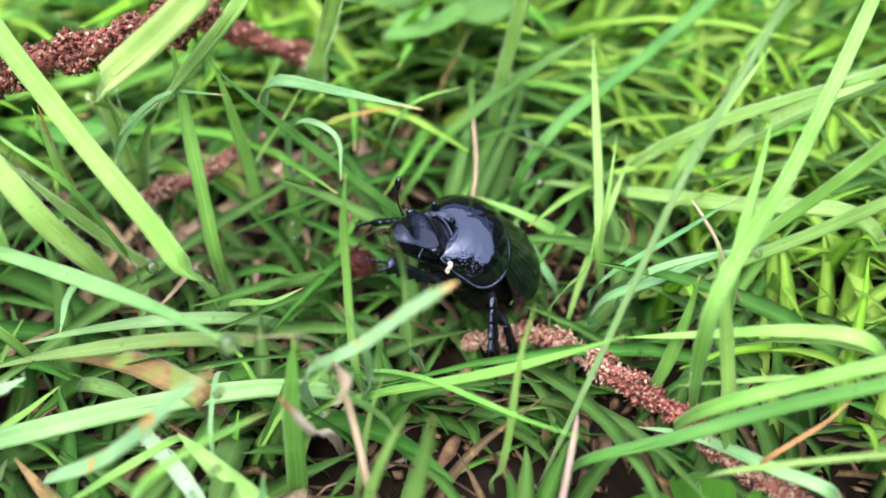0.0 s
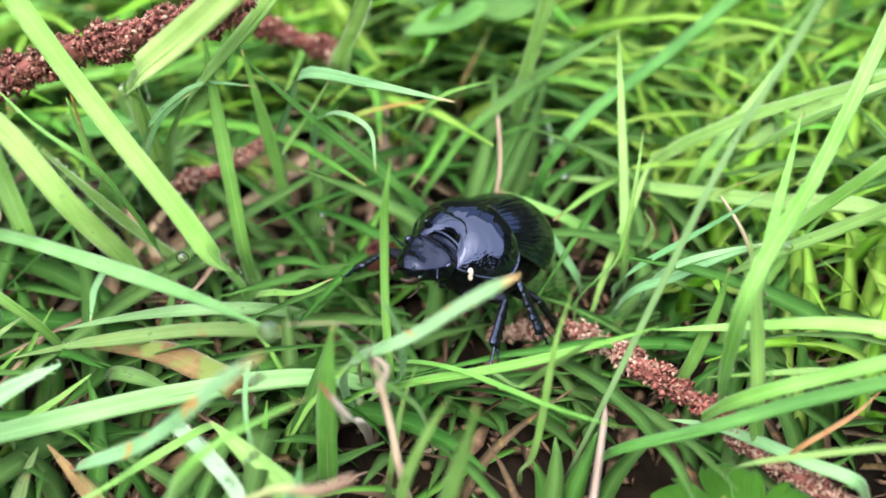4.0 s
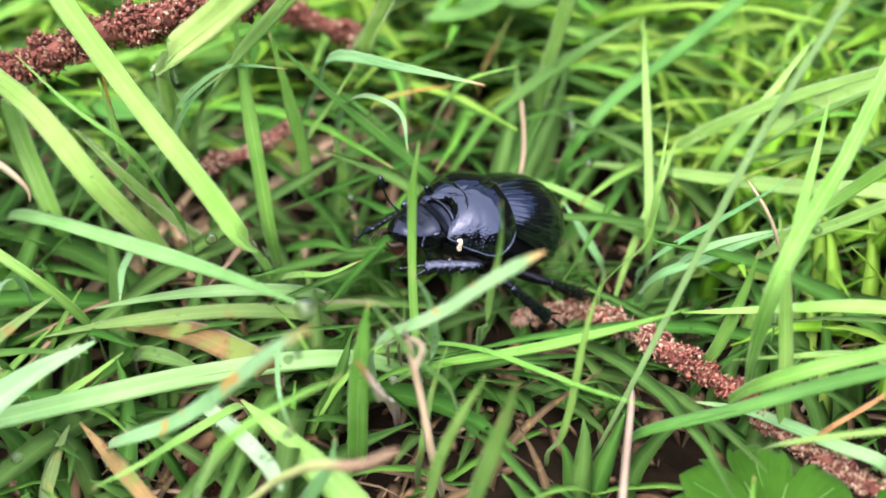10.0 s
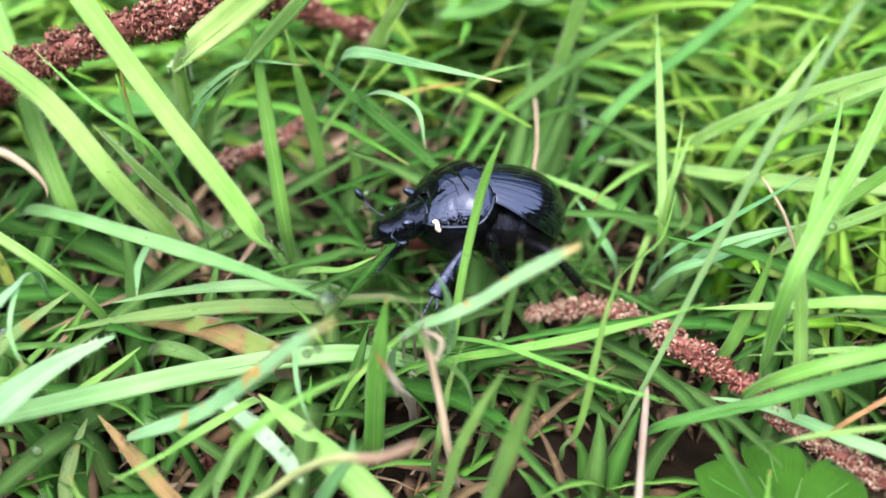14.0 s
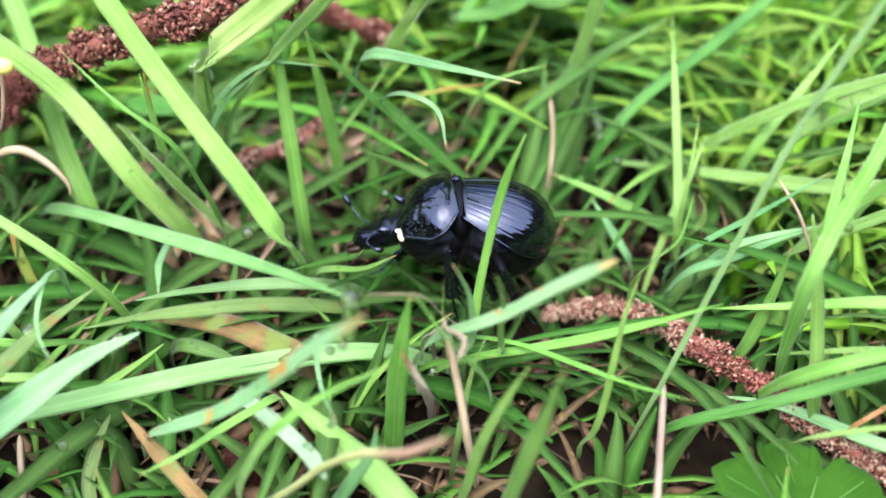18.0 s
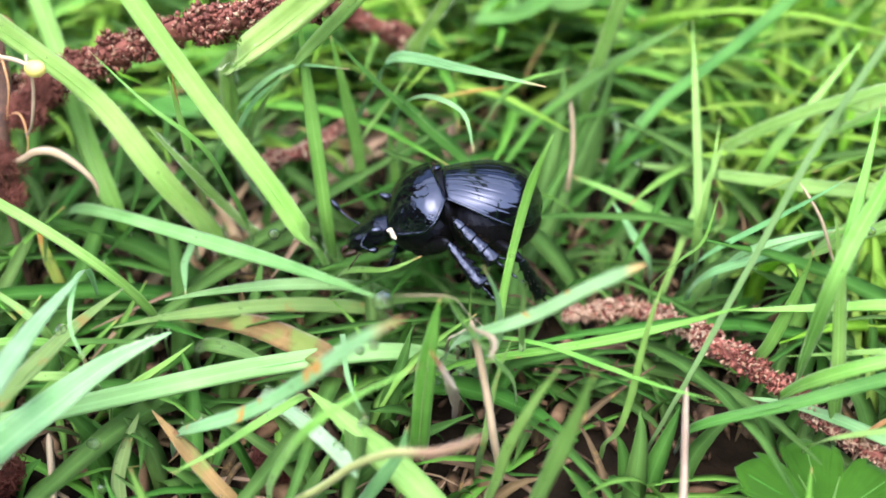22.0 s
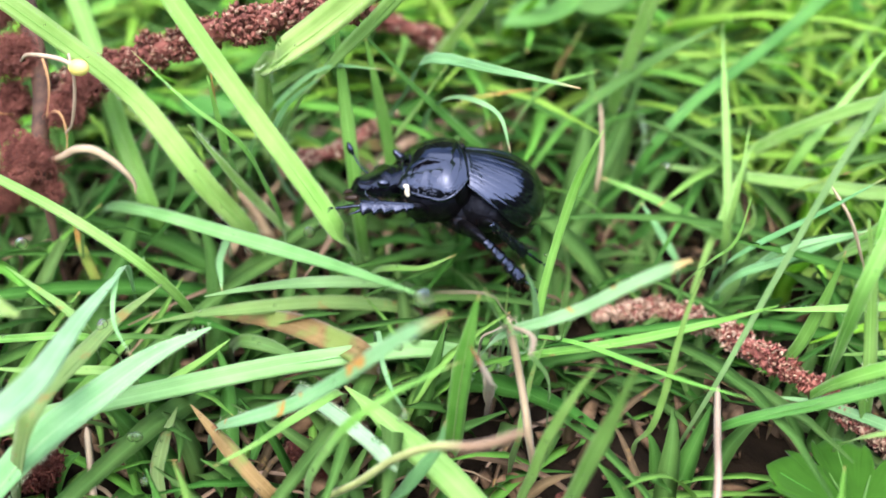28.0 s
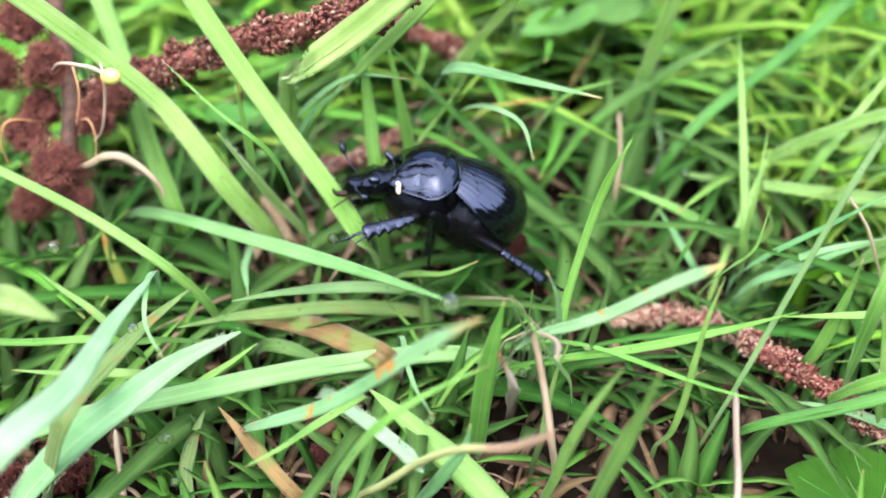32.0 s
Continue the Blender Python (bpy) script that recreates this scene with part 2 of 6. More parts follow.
meadow_beyond(SOIL)
SCALES_PINK = plain_mat("catkin_scales_pink", (0.17, 0.045, 0.038), (0.42, 0.17, 0.13), 700.0, 0.8, joined=True, shine=0.25)
SCALES = plain_mat("catkin_scales", (0.12, 0.038, 0.031), (0.32, 0.125, 0.095), 700.0, 0.9, joined=True, shine=0.25)
SCALES_TAN = plain_mat("catkin_scales_tan", (0.32, 0.18, 0.12), (0.62, 0.46, 0.35), 700.0, 0.9, joined=True, shine=0.25)
SCALES_DARK = plain_mat("catkin_scraps", (0.05, 0.015, 0.012), (0.15, 0.05, 0.038), 700.0, 0.9, joined=True, shine=0.2)
# leafy dark green for the added horizon ring that dims reflections
DARK_RING = plain_mat("hedge", (0.012, 0.022, 0.008), (0.05, 0.08, 0.025), 3.0, 0.9)
TWIG = plain_mat("twig_bark", (0.035, 0.018, 0.012), (0.11, 0.055, 0.035), 900.0, 0.8, bump_mm=0.2)
HAIR = plain_mat("downy_hair", (0.45, 0.6, 0.36), (0.62, 0.74, 0.52), 300.0, 0.5)
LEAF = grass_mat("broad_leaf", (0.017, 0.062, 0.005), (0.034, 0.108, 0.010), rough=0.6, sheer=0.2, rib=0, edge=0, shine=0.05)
LEAF_LIGHT = grass_mat("round_leaf", (0.07, 0.20, 0.035), (0.13, 0.32, 0.065), rough=0.55, sheer=0.35, rib=0, edge=0, shine=0.12)
PALE = plain_mat("pale_fleck", (0.48, 0.42, 0.32), (0.72, 0.66, 0.54), 900.0, 0.6, bump_mm=0.05)
BUD = plain_mat("yellow_bud", (0.60, 0.48, 0.10), (0.75, 0.66, 0.22), 500.0, 0.5)
MOUTH = plain_mat("mouth_brown", (0.008, 0.005, 0.003), (0.035, 0.018, 0.010), 1500.0, 0.4, shine=0.25)


def chitin(name, rough, pits, scale, gloss=0.62, patchy=False, c=(0.0022, 0.0022, 0.0034)):
    mat, nt, bsdf, out = tree(name)
    tc = nt.nodes.new("ShaderNodeTexCoord")
    n = noise_of(nt, tc.outputs["Object"], scale, 3.0, 0.55)
    wide = noise_of(nt, tc.outputs["Object"], 260.0, 2.0)
    nt.links.new(ramp(nt, n, (0.3, tuple(v * 0.4 for v in c)), (0.7, c)), bsdf.inputs["Base Color"])
    r = calc(nt, "ADD", calc(nt, "MULTIPLY", wide, 0.07), rough)
    nt.links.new(r, bsdf.inputs["Roughness"])
    bsdf.inputs["Specular IOR Level"].default_value = gloss
    bsdf.inputs["IOR"].default_value = 1.6
    bsdf.inputs["Specular Tint"].default_value = (0.52, 0.64, 1.0, 1)
    bsdf.inputs["Coat Weight"].default_value, bsdf.inputs["Coat Roughness"].default_value = gloss * 0.1, 0.04
    bsdf.inputs["Coat Tint"].default_value = (0.9, 0.92, 1.0, 1)
    if patchy:
        cells = nt.nodes.new("ShaderNodeTexVoronoi")
        cells.inputs["Scale"].default_value = 4300.0
        nt.links.new(tc.outputs["Object"], cells.inputs["Vector"])
        sep = nt.nodes.new("ShaderNodeSeparateXYZ")
        nt.links.new(tc.outputs["Object"], sep.inputs[0])
        low = calc(nt, "ADD", calc(nt, "MULTIPLY", sep.outputs[2], 1 / (9 * U)), calc(nt, "MULTIPLY", noise_of(nt, tc.outputs["Object"], 420.0, 2.0), 0.9))
        rough_skin = ramp(nt, low, (0.52, (1, 1, 1)), (0.68, (0.06, 0.06, 0.06)))
        n = calc(nt, "MULTIPLY", ramp(nt, cells.outputs["Distance"], (0.05, (0, 0, 0)), (0.45, (1, 1, 1))), rough_skin)
    bump(nt, bsdf, n, pits * U, 0.6)
    return mat


SHELL = chitin("beetle_shell", 0.07, 0.03, 900.0, gloss=0.66)
SHIELD = chitin("beetle_shield", 0.03, 0.065, 1700.0, gloss=0.6, patchy=True)
HEAD = chitin("beetle_head", 0.1, 0.14, 1000.0, gloss=0.32)
LIMB = chitin("beetle_limb", 0.12, 0.3, 1100.0, gloss=0.55)
BELLY = chitin("beetle_underside", 0.45, 0.25, 1500.0, gloss=0.15, c=(0.004, 0.0033, 0.003))


def water():
    mat, nt, bsdf, out = tree("water")
    bsdf.inputs["Base Color"].default_value = (1, 1, 1, 1)
    bsdf.inputs["Roughness"].default_value, bsdf.inputs["IOR"].default_value, bsdf.inputs["Transmission Weight"].default_value = 0.0, 1.33, 1.0
    clear = nt.nodes.new("ShaderNodeBsdfTransparent")
    mix = nt.nodes.new("ShaderNodeMixShader")
    mix.inputs[0].default_value = 0.2
    nt.links.new(bsdf.outputs[0], mix.inputs[1])
    nt.links.new(clear.outputs[0], mix.inputs[2])
    nt.links.new(mix.outputs[0], out.inputs[0])
    return mat


DROP = water()


# ---- builders ----
def mesh_of(name, verts, faces, mat, uvs=None):
    me = bpy.data.meshes.new(name)
    me.from_pydata([tuple(v) for v in verts], [], faces)
    if uvs is not None:
        layer = me.uv_layers.new(name="UVMap")
        idx = np.empty(len(me.loops), dtype=np.int32)
        me.loops.foreach_get("vertex_index", idx)
        layer.data.foreach_set("uv", np.asarray(uvs, dtype=np.float32)[idx].ravel())
    me.polygons.foreach_set("use_smooth", [True] * len(me.polygons))
    me.materials.append(mat)
    me.update()
    return me


def part(name, bm, mat, parent, label=""):
    """Links a bmesh (or a mesh) as one mesh object under a thing or a part."""
    if isinstance(bm, bmesh.types.BMesh):
        me = bpy.data.meshes.new(name)
        for f in bm.faces:
            f.smooth = True
        bm.to_mesh(me)
        bm.free()
        me.materials.append(mat)
    else:
        me = bm
    ob = new(name, me)
    ob.parent = parent
    if label:
        tagged(ob, label)
    return ob


def spline(points, n):
    """Points along a smooth curve through the given ones."""
    p = np.array(points, float)
    p = np.vstack([2 * p[0] - p[1], p, 2 * p[-1] - p[-2]])
    out = []
    k = len(p) - 3
    for s in np.linspace(0, k, n):
        i = min(int(s), k - 1)
        f = s - i
        a, b, c, d = p[i : i + 4]
        out.append(0.5 * (2 * b + (c - a) * f + (2 * a - 5 * b + 4 * c - d) * f * f + (3 * b - a - 3 * c + d) * f**3))
    return np.array(out)


FACING = np.array((0.0, -0.48, 0.877))


def blade_shape(points, width, rng, n=22, taper=0.55, fold=0.22, twist=0.25, facing=FACING):
    """A leaf of grass, tip first: a folded ribbon with thickness, in millimetres from its root."""
    c = spline(points, n)[::-1]
    root = c[0].copy()
    c = c - root
    tang = np.gradient(c, axis=0)
    tang /= np.linalg.norm(tang, axis=1)[:, None] + 1e-9
    spin = rng.uniform(-twist, twist)
    ring = [(-1, 1), (-0.5, 1), (0, 1), (0.5, 1), (1, 1), (0.55, -1), (0, -1), (-0.55, -1)]
    verts, uvs = [], []
    for i, (p, t) in enumerate(zip(c, tang)):
        s = i / (n - 1)
        nor = facing - t * (facing @ t)
        nor /= np.linalg.norm(nor) + 1e-9
        side = np.cross(t, nor)
        a = spin + 0.25 * math.sin(5 * s + spin * 9)
        side, nor = side * math.cos(a) + nor * math.sin(a), nor * math.cos(a) - side * math.sin(a)
        w = 0.5 * width * (0.62 + 0.38 * min(1, s * 4))
        w *= max(0.03, min(1.0, (1 - s) / taper)) ** 0.72
        w *= 1 + 0.03 * math.sin(17 * s + spin * 40)
        for u, top in ring:
            v = p + side * (u * w) + nor * (fold * w * (abs(u) - 0.4) + (0.0 if top > 0 else -0.07 - 0.05 * (1 - abs(u)) * width * 0.3))
            verts.append(v * U)
            uvs.append(((u + 1) / 2, s))
    faces = []
    m = len(ring)
    for i in range(n - 1):
        for k in range(m):
            faces.append((i * m + k, i * m + (k + 1) % m, (i + 1) * m + (k + 1) % m, (i + 1) * m + k))
    faces.append(tuple(range(m - 1, -1, -1)))
    faces.append(tuple((n - 1) * m + k for k in range(m)))
    return root, verts, faces, uvs, c, tang


def hairs_mesh(c, tang, width, rng, count):
    """Short down along both edges of a blade."""
    verts, faces = [], []
    along = np.cumsum(np.linalg.norm(np.diff(c, axis=0), axis=1))
    for _ in range(count):
        i = int(np.searchsorted(along, rng.uniform(0.12, 0.97) * along[-1]))
        s = i / (len(c) - 1)
        t = tang[i]
        nor = FACING - t * (FACING @ t)
        nor /= np.linalg.norm(nor)
        side = np.cross(t, nor) * rng.choice((-1, 1))
        w = 0.5 * width * max(0.05, min(1.0, (1 - s) / 0.55)) ** 0.72
        p = c[i] + (c[i + 1] - c[i]) * rng.random() + side * w * 0.95 + nor * 0.1
        d = side * rng.uniform(0.6, 1.1) + nor * rng.uniform(0, 0.8) + t * rng.uniform(-0.2, 0.8)
        d *= rng.uniform(0.2, 0.55) / np.linalg.norm(d)
        k = len(verts)
        verts += [(p + t * 0.022) * U, (p - t * 0.022) * U, (p + nor * 0.022) * U, (p + d) * U]
        faces += [(k, k + 1, k + 3), (k + 1, k + 2, k + 3), (k + 2, k, k + 3)]
    return verts, faces


EYE = np.array((6.0, -78.0, 85.5))


VIEW = np.array(((1.0, 0, 0), (0, 0.61, 0.79), (0, 0.79, -0.61)))
CELL = 0.007
TAKEN = {}


def seen_at(p):
    """The direction cell in which a point is seen from above the path, and its distance."""
    x, y, d = VIEW @ (np.asarray(p) - EYE)
    return (int(x / d // CELL), int(y / d // CELL)), d


def keep_clear(points, wide):
    """Notes where single things lie, so that the uncounted turf grows beneath and behind them."""
    c = np.asarray(points, float)
    reach = int(wide / 110 / CELL + 0.5)
    for p, q in zip(c, c[1:]):
        for f in np.linspace(0, 1, max(2, int(np.linalg.norm(q - p) / 0.5)), endpoint=False):
            (i, j), d = seen_at(p + (q - p) * f)
            for di in range(-reach, reach + 1):
                for dj in range(-reach, reach + 1):
                    key = (i + di, j + dj)
                    TAKEN[key] = max(TAKEN.get(key, 0), d)


def in_the_way(p):
    key, d = seen_at(p)
    return TAKEN.get(key, 0) > d


LOOKS = {
    "green": "fresh green grass blade rooted in wet turf",
    "bright": "bright lime green grass blade rooted in turf",
    "dark": "deep green grass blade leaning over the turf",
    "bluish": "smooth blue-green grass blade with a pale tip",
    "hairy": "light green grass blade with fine downy hairs",
    "downy": "broad blue-green grass blade with downy edges",
    "cool": "long pale green grass blade lying across others",
    "olive": "dull olive green blade with withered brown patches",
    "limehairy": "lime green grass blade covered in fine down",
    "glaucous": "broad bluish-bloomed grass blade arching in the turf",
    "pale": "pale whitish downy grass blade lying across others",
    "yellowing": "yellowing grass blade with an orange withered tip",
    "spotted": "green grass blade with orange rust spots and tip",
    "dead": "withered brown and yellow leaf lying in the grass",
    "brown": "dry reddish brown dead grass stem",
    "straw": "dry straw-coloured dead grass stalk",
    "stalk": "bent stalk, yellow-green below and reddish brown above",
    "pink": "pale withered bud with a reddish tip on a stem",
}
blade_rng = random.Random(4)
DEW = []


def blade(kind, width, *points, taper=None, facing=(0.0, -0.48, 0.877)):
    """One leaf of grass through these points, in millimetres, from its tip to its root."""
    thick = kind in ("straw", "pink", "stalk")
    taper = taper or {"straw": 0.06, "stalk": 0.06, "pink": 0.2, "brown": 0.25, "dead": 0.3, "pale": 0.12, "spotted": 0.12}.get(kind, 0.34)
    root, verts, faces, uvs, c, tang = blade_shape(points, width, blade_rng, n=26, taper=taper, fold=-0.9 if thick else 0.5 if kind in ("limehairy", "downy", "hairy") else 0.28, facing=np.array(facing))
    ob = new("grass_blade", mesh_of("grass_blade", verts, faces, GRASS[kind], uvs))
    ob.location = root * U
    keep_clear(c + root, 0.0)
    if not thick:
        for _ in range(blade_rng.randint(1, 4)):
            i = blade_rng.randint(6, 24)
            nor = FACING - tang[i] * (FACING @ tang[i])
            across = np.cross(tang[i], nor) * blade_rng.uniform(-0.3, 0.3) * width
            DEW.append((c[i] + root + across + nor * 0.12, blade_rng.uniform(0.07, 0.2)))
    tagged(ob, LOOKS[kind], "dead grass" if kind in ("dead", "brown", "straw") else "grass blade", "blades of grass")
    if width > 1.15 and not thick and kind not in ("dead", "brown"):
        ridge = [tuple(p - (FACING - t * (FACING @ t)) * 0.115 * width) for p, t in zip(c[:-2:3], tang[:-2:3])]
        part("midrib", tube(ridge, (0.05 * width, 0.05 * width, 0.02 * width), 18, 6), GRASS[kind], ob, "raised rib along the middle")
    if kind in ("hairy", "pale", "downy", "limehairy") or (kind in ("spotted", "bright") and width > 1.0):
        v, f = hairs_mesh(c, tang, width, blade_rng, int(40 * width * (7.0 if kind in ("hairy", "pale", "downy", "limehairy") else 1.0)))
        tagged(part("down", mesh_of("down", v, f, HAIR), HAIR, ob, "fine pale hairs along the edges"), kind="stuff")
    return ob


def grid(fn, nu, nv, wrap=False):
    """A bmesh sheet of nu by nv points from fn(u, v), u and v from 0 to 1, in millimetres."""
    bm = bmesh.new()
    vs = [[bm.verts.new(Vector(fn(i / (nu - 1), j / (nv if wrap else nv - 1))) * U) for j in range(nv)] for i in range(nu)]
    for i in range(nu - 1):
        for j in range(nv if wrap else nv - 1):
            k = (j + 1) % nv
            bm.faces.new((vs[i][j], vs[i][k], vs[i + 1][k], vs[i + 1][j]))
    return bm


def tube(points, radii, n=10, sides=8):
    """A bmesh tube along a smooth curve, with radii from start to end, in millimetres."""
    c = spline(points, n)
    r = np.interp(np.linspace(0, 1, n), np.linspace(0, 1, len(radii)), radii)
    t = np.gradient(c, axis=0)
    t /= np.linalg.norm(t, axis=1)[:, None] + 1e-9
    up = np.array((0.13, 0.31, 0.94)) if abs(t[0][2]) < 0.9 else np.array((0.94, 0.2, 0.13))
    bm = bmesh.new()
    rings = []
    for p, d, q in zip(c, t, r):
        a = np.cross(d, up)
        a /= np.linalg.norm(a) + 1e-9
        b = np.cross(d, a)
        rings.append([bm.verts.new(Vector(p + q * (math.cos(k) * a + math.sin(k) * b)) * U) for k in np.linspace(0, 2 * math.pi, sides, endpoint=False)])
    for x, y in zip(rings, rings[1:]):
        for k in range(sides):
            bm.faces.new((x[k], x[(k + 1) % sides], y[(k + 1) % sides], y[k]))
    bm.faces.new(rings[0][::-1])
    bm.faces.new(rings[-1])
    return bm


def ball(centre, radii, nu=12, nv=16):
    def at(u, v):
        a, b = math.pi * u, 2 * math.pi * v
        return (centre[0] + radii[0] * math.cos(a), centre[1] + radii[1] * math.sin(a) * math.cos(b), centre[2] + radii[2] * math.sin(a) * math.sin(b))
    return grid(at, nu, nv, True)


def join(*bms):
    first = bms[0]
    for other in bms[1:]:
        me = bpy.data.meshes.new("tmp")
        other.to_mesh(me)
        other.free()
        first.from_mesh(me)
        bpy.data.meshes.remove(me)
    return first


# ---- ground ----
def rise(x, y):
    return 1.6 * noise.noise((x * 0.06, y * 0.06, 3.0)) + 0.7 * noise.noise((x * 0.25, y * 0.25, 7.0)) - 1.6


def build_ground():
    steps = [0.0]
    gap = 1.6
    while steps[-1] < 60000:
        if steps[-1] > 110:
            gap *= 1.22
        steps.append(steps[-1] + gap)
    line = [-s for s in steps[:0:-1]] + steps
    n = len(line)
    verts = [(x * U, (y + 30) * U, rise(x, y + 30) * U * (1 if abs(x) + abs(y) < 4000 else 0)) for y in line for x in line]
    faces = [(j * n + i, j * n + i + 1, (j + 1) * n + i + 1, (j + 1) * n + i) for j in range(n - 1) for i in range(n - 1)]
    tagged(new("ground", mesh_of("ground", verts, faces, SOIL)), "soil under the turf, coloured near black for shade", "ground", kind="structure")


build_ground()


def build_backdrop():
    """An unseen plain ring added far round the meadow; closes and darkens the horizon."""
    n, rows = 96, 5
    verts, faces = [], []
    for j in range(rows):
        for i in range(n):
            a = 2 * math.pi * i / n
            r = 9.0 + 0.6 * noise.noise((math.cos(a) * 4, math.sin(a) * 4, j * 0.7)) - 0.25 * j
            h = 4.4 * j / (rows - 1)
            if j == rows - 1:
                h += 1.2 * noise.noise((math.cos(a) * 6, math.sin(a) * 6, 9.0))
            verts.append((r * math.cos(a), r * math.sin(a), h))
    for j in range(rows - 1):
        for i in range(n):
            k = (i + 1) % n
            faces.append((j * n + i, j * n + k, (j + 1) * n + k, (j + 1) * n + i))
    tagged(new("backdrop", mesh_of("backdrop", verts, faces, DARK_RING)), "unseen dark green ring added to shut out low sky", "hedge", kind="structure")


build_backdrop()


# ---- single blades, stems and stalks ----
blade("limehairy", 2.07, (-41.6, 37.4, 53.1), (-35.5, 32.2, 44.4), (-29.4, 27.0, 35.6), (-22.9, 22.2, 27.0), (-16.1, 17.7, 18.3), (-13.5, 15.9, 14.5), (-12.4, 19.0, 9.0), (-11.5, 24.0, -1.0), taper=0.12)
blade("limehairy", 2.25, (-52.1, 15.6, 51.1), (-46.0, 18.6, 42.7), (-39.9, 21.5, 34.3), (-33.5, 23.1, 25.8), (-27.3, 20.1, 17.5), (-23.4, 21.9, 8.7), (-23.8, 26.6, -1.0), taper=0.12)
blade("limehairy", 1.55, (-25.9, 13.2, 28.9), (-24.8, 16.0, 23.8), (-23.7, 18.8, 18.7), (-22.4, 21.7, 13.7), (-21.1, 24.7, 8.8), (-19.6, 27.7, 3.9), (-19.7, 30.8, -1.0))
blade("bright", 2.32, (-52.1, 56.6, 43.5), (-48.5, 50.0, 36.9), (-44.9, 43.4, 30.4), (-41.4, 36.9, 23.7), (-38.4, 30.9, 16.3), (-35.0, 26.0, 8.3), (-35.6, 28.9, -1.0), taper=0.12)
blade("cool", 1.65, (-4.0, -8.5, 26.1), (-10.7, -0.3, 22.2), (-18.1, 7.5, 18.6), (-26.1, 14.9, 15.5), (-34.7, 21.8, 12.9), (-41.5, 28.6, 8.3), (-44.6, 34.1, -1.0))
blade("cool", 1.36, (-24.7, 3.7, 16.0), (-21.0, 7.3, 13.9), (-16.8, 10.4, 11.9), (-12.4, 13.1, 9.8), (-8.6, 15.9, 7.1), (-5.7, 18.8, 3.5), (-3.9, 21.5, -1.0))
blade("olive", 1.56, (-31.5, 6.8, 10.0), (-27.0, 9.7, 8.7), (-22.2, 12.0, 7.4), (-17.3, 14.1, 6.2), (-12.1, 15.4, 5.0), (-7.0, 16.4, 3.3), (-4.5, 18.3, -1.0))
blade("dead", 2.61, (-27.0, 13.6, 5.0), (-22.4, 12.3, 5.8), (-18.1, 10.3, 6.6), (-14.3, 7.4, 7.3), (-10.7, 4.2, 8.0), (-10.2, 6.0, 3.5), (-10.4, 7.9, -1.0))
blade("spotted", 1.33, (-1.3, -22.5, 36.2), (-5.5, -18.6, 30.0), (-9.8, -15.2, 23.5), (-14.6, -12.0, 17.4), (-20.1, -8.5, 12.0), (-24.0, -4.0, 6.2), (-26.0, -0.1, -1.0))
blade("cool", 1.96, (-62.6, -21.3, 13.5), (-51.5, -14.1, 12.0), (-40.3, -7.0, 10.5), (-28.4, -1.4, 9.0), (-16.1, 3.5, 7.7), (-3.1, 6.5, 6.4), (5.6, 10.6, -1.0), taper=0.12)
blade("downy", 2.91, (-22.7, -3.0, 18.0), (-27.8, -4.7, 16.2), (-32.3, -7.5, 14.3), (-36.7, -10.6, 12.3), (-40.6, -12.4, 8.8), (-43.7, -12.9, 4.3), (-45.7, -12.3, -1.0))
blade("glaucous", 2.67, (-31.3, 3.4, 20.0), (-32.8, -6.3, 21.8), (-33.6, -16.1, 23.7), (-36.3, -24.0, 25.1), (-41.2, -22.4, 16.5), (-45.1, -19.8, 7.8), (-48.4, -16.5, -1.0))
blade("olive", 2.0, (-29.9, 8.0, 14.0), (-32.6, 1.3, 15.2), (-34.4, -5.7, 16.5), (-35.8, -12.7, 17.8), (-38.3, -12.5, 12.2), (-40.7, -10.6, 5.6), (-42.7, -8.1, -1.0))
blade("green", 0.53, (-31.4, 18.1, 34.2), (-25.8, 13.5, 31.2), (-21.2, 12.6, 27.1), (-20.1, 16.0, 20.0), (-19.6, 19.4, 13.0), (-20.2, 23.0, 6.0), (-20.9, 26.5, -1.0))
blade("bright", 1.17, (-25.4, 21.2, 29.5), (-25.2, 22.2, 23.6), (-25.3, 24.0, 17.8), (-26.1, 28.2, 13.6), (-27.0, 32.4, 9.3), (-27.8, 35.5, 4.2), (-28.7, 38.5, -1.0))
blade("green", 1.54, (-13.3, 29.1, 32.5), (-12.9, 27.0, 27.0), (-12.5, 25.4, 21.4), (-12.1, 24.1, 15.7), (-11.8, 23.2, 10.0), (-11.8, 24.5, 4.4), (-12.1, 26.8, -1.0))
blade("green", 1.47, (-10.8, 33.8, 27.1), (-10.1, 33.9, 22.1), (-9.5, 34.1, 17.2), (-9.0, 34.5, 12.2), (-8.8, 35.0, 7.2), (-8.7, 37.9, 3.4), (-8.9, 40.3, -1.0))
blade("dark", 1.07, (-10.0, 28.1, 29.8), (-6.5, 29.0, 24.6), (-2.8, 30.2, 19.5), (0.9, 31.6, 14.5), (4.6, 33.0, 9.5), (7.6, 35.1, 4.5), (8.3, 38.1, -1.0))
blade("bluish", 0.83, (-8.1, 24.9, 27.8), (-14.5, 27.4, 26.8), (-19.9, 28.4, 22.3), (-22.7, 32.1, 16.9), (-25.5, 35.8, 11.4), (-26.7, 39.2, 5.2), (-28.0, 42.6, -1.0))
blade("bluish", 1.10, (-14.0, 22.2, 28.9), (-17.7, 24.3, 25.0), (-20.3, 26.5, 20.4), (-21.6, 28.9, 15.4), (-21.6, 31.7, 10.4), (-21.0, 34.7, 5.6), (-20.0, 38.0, 0.9))
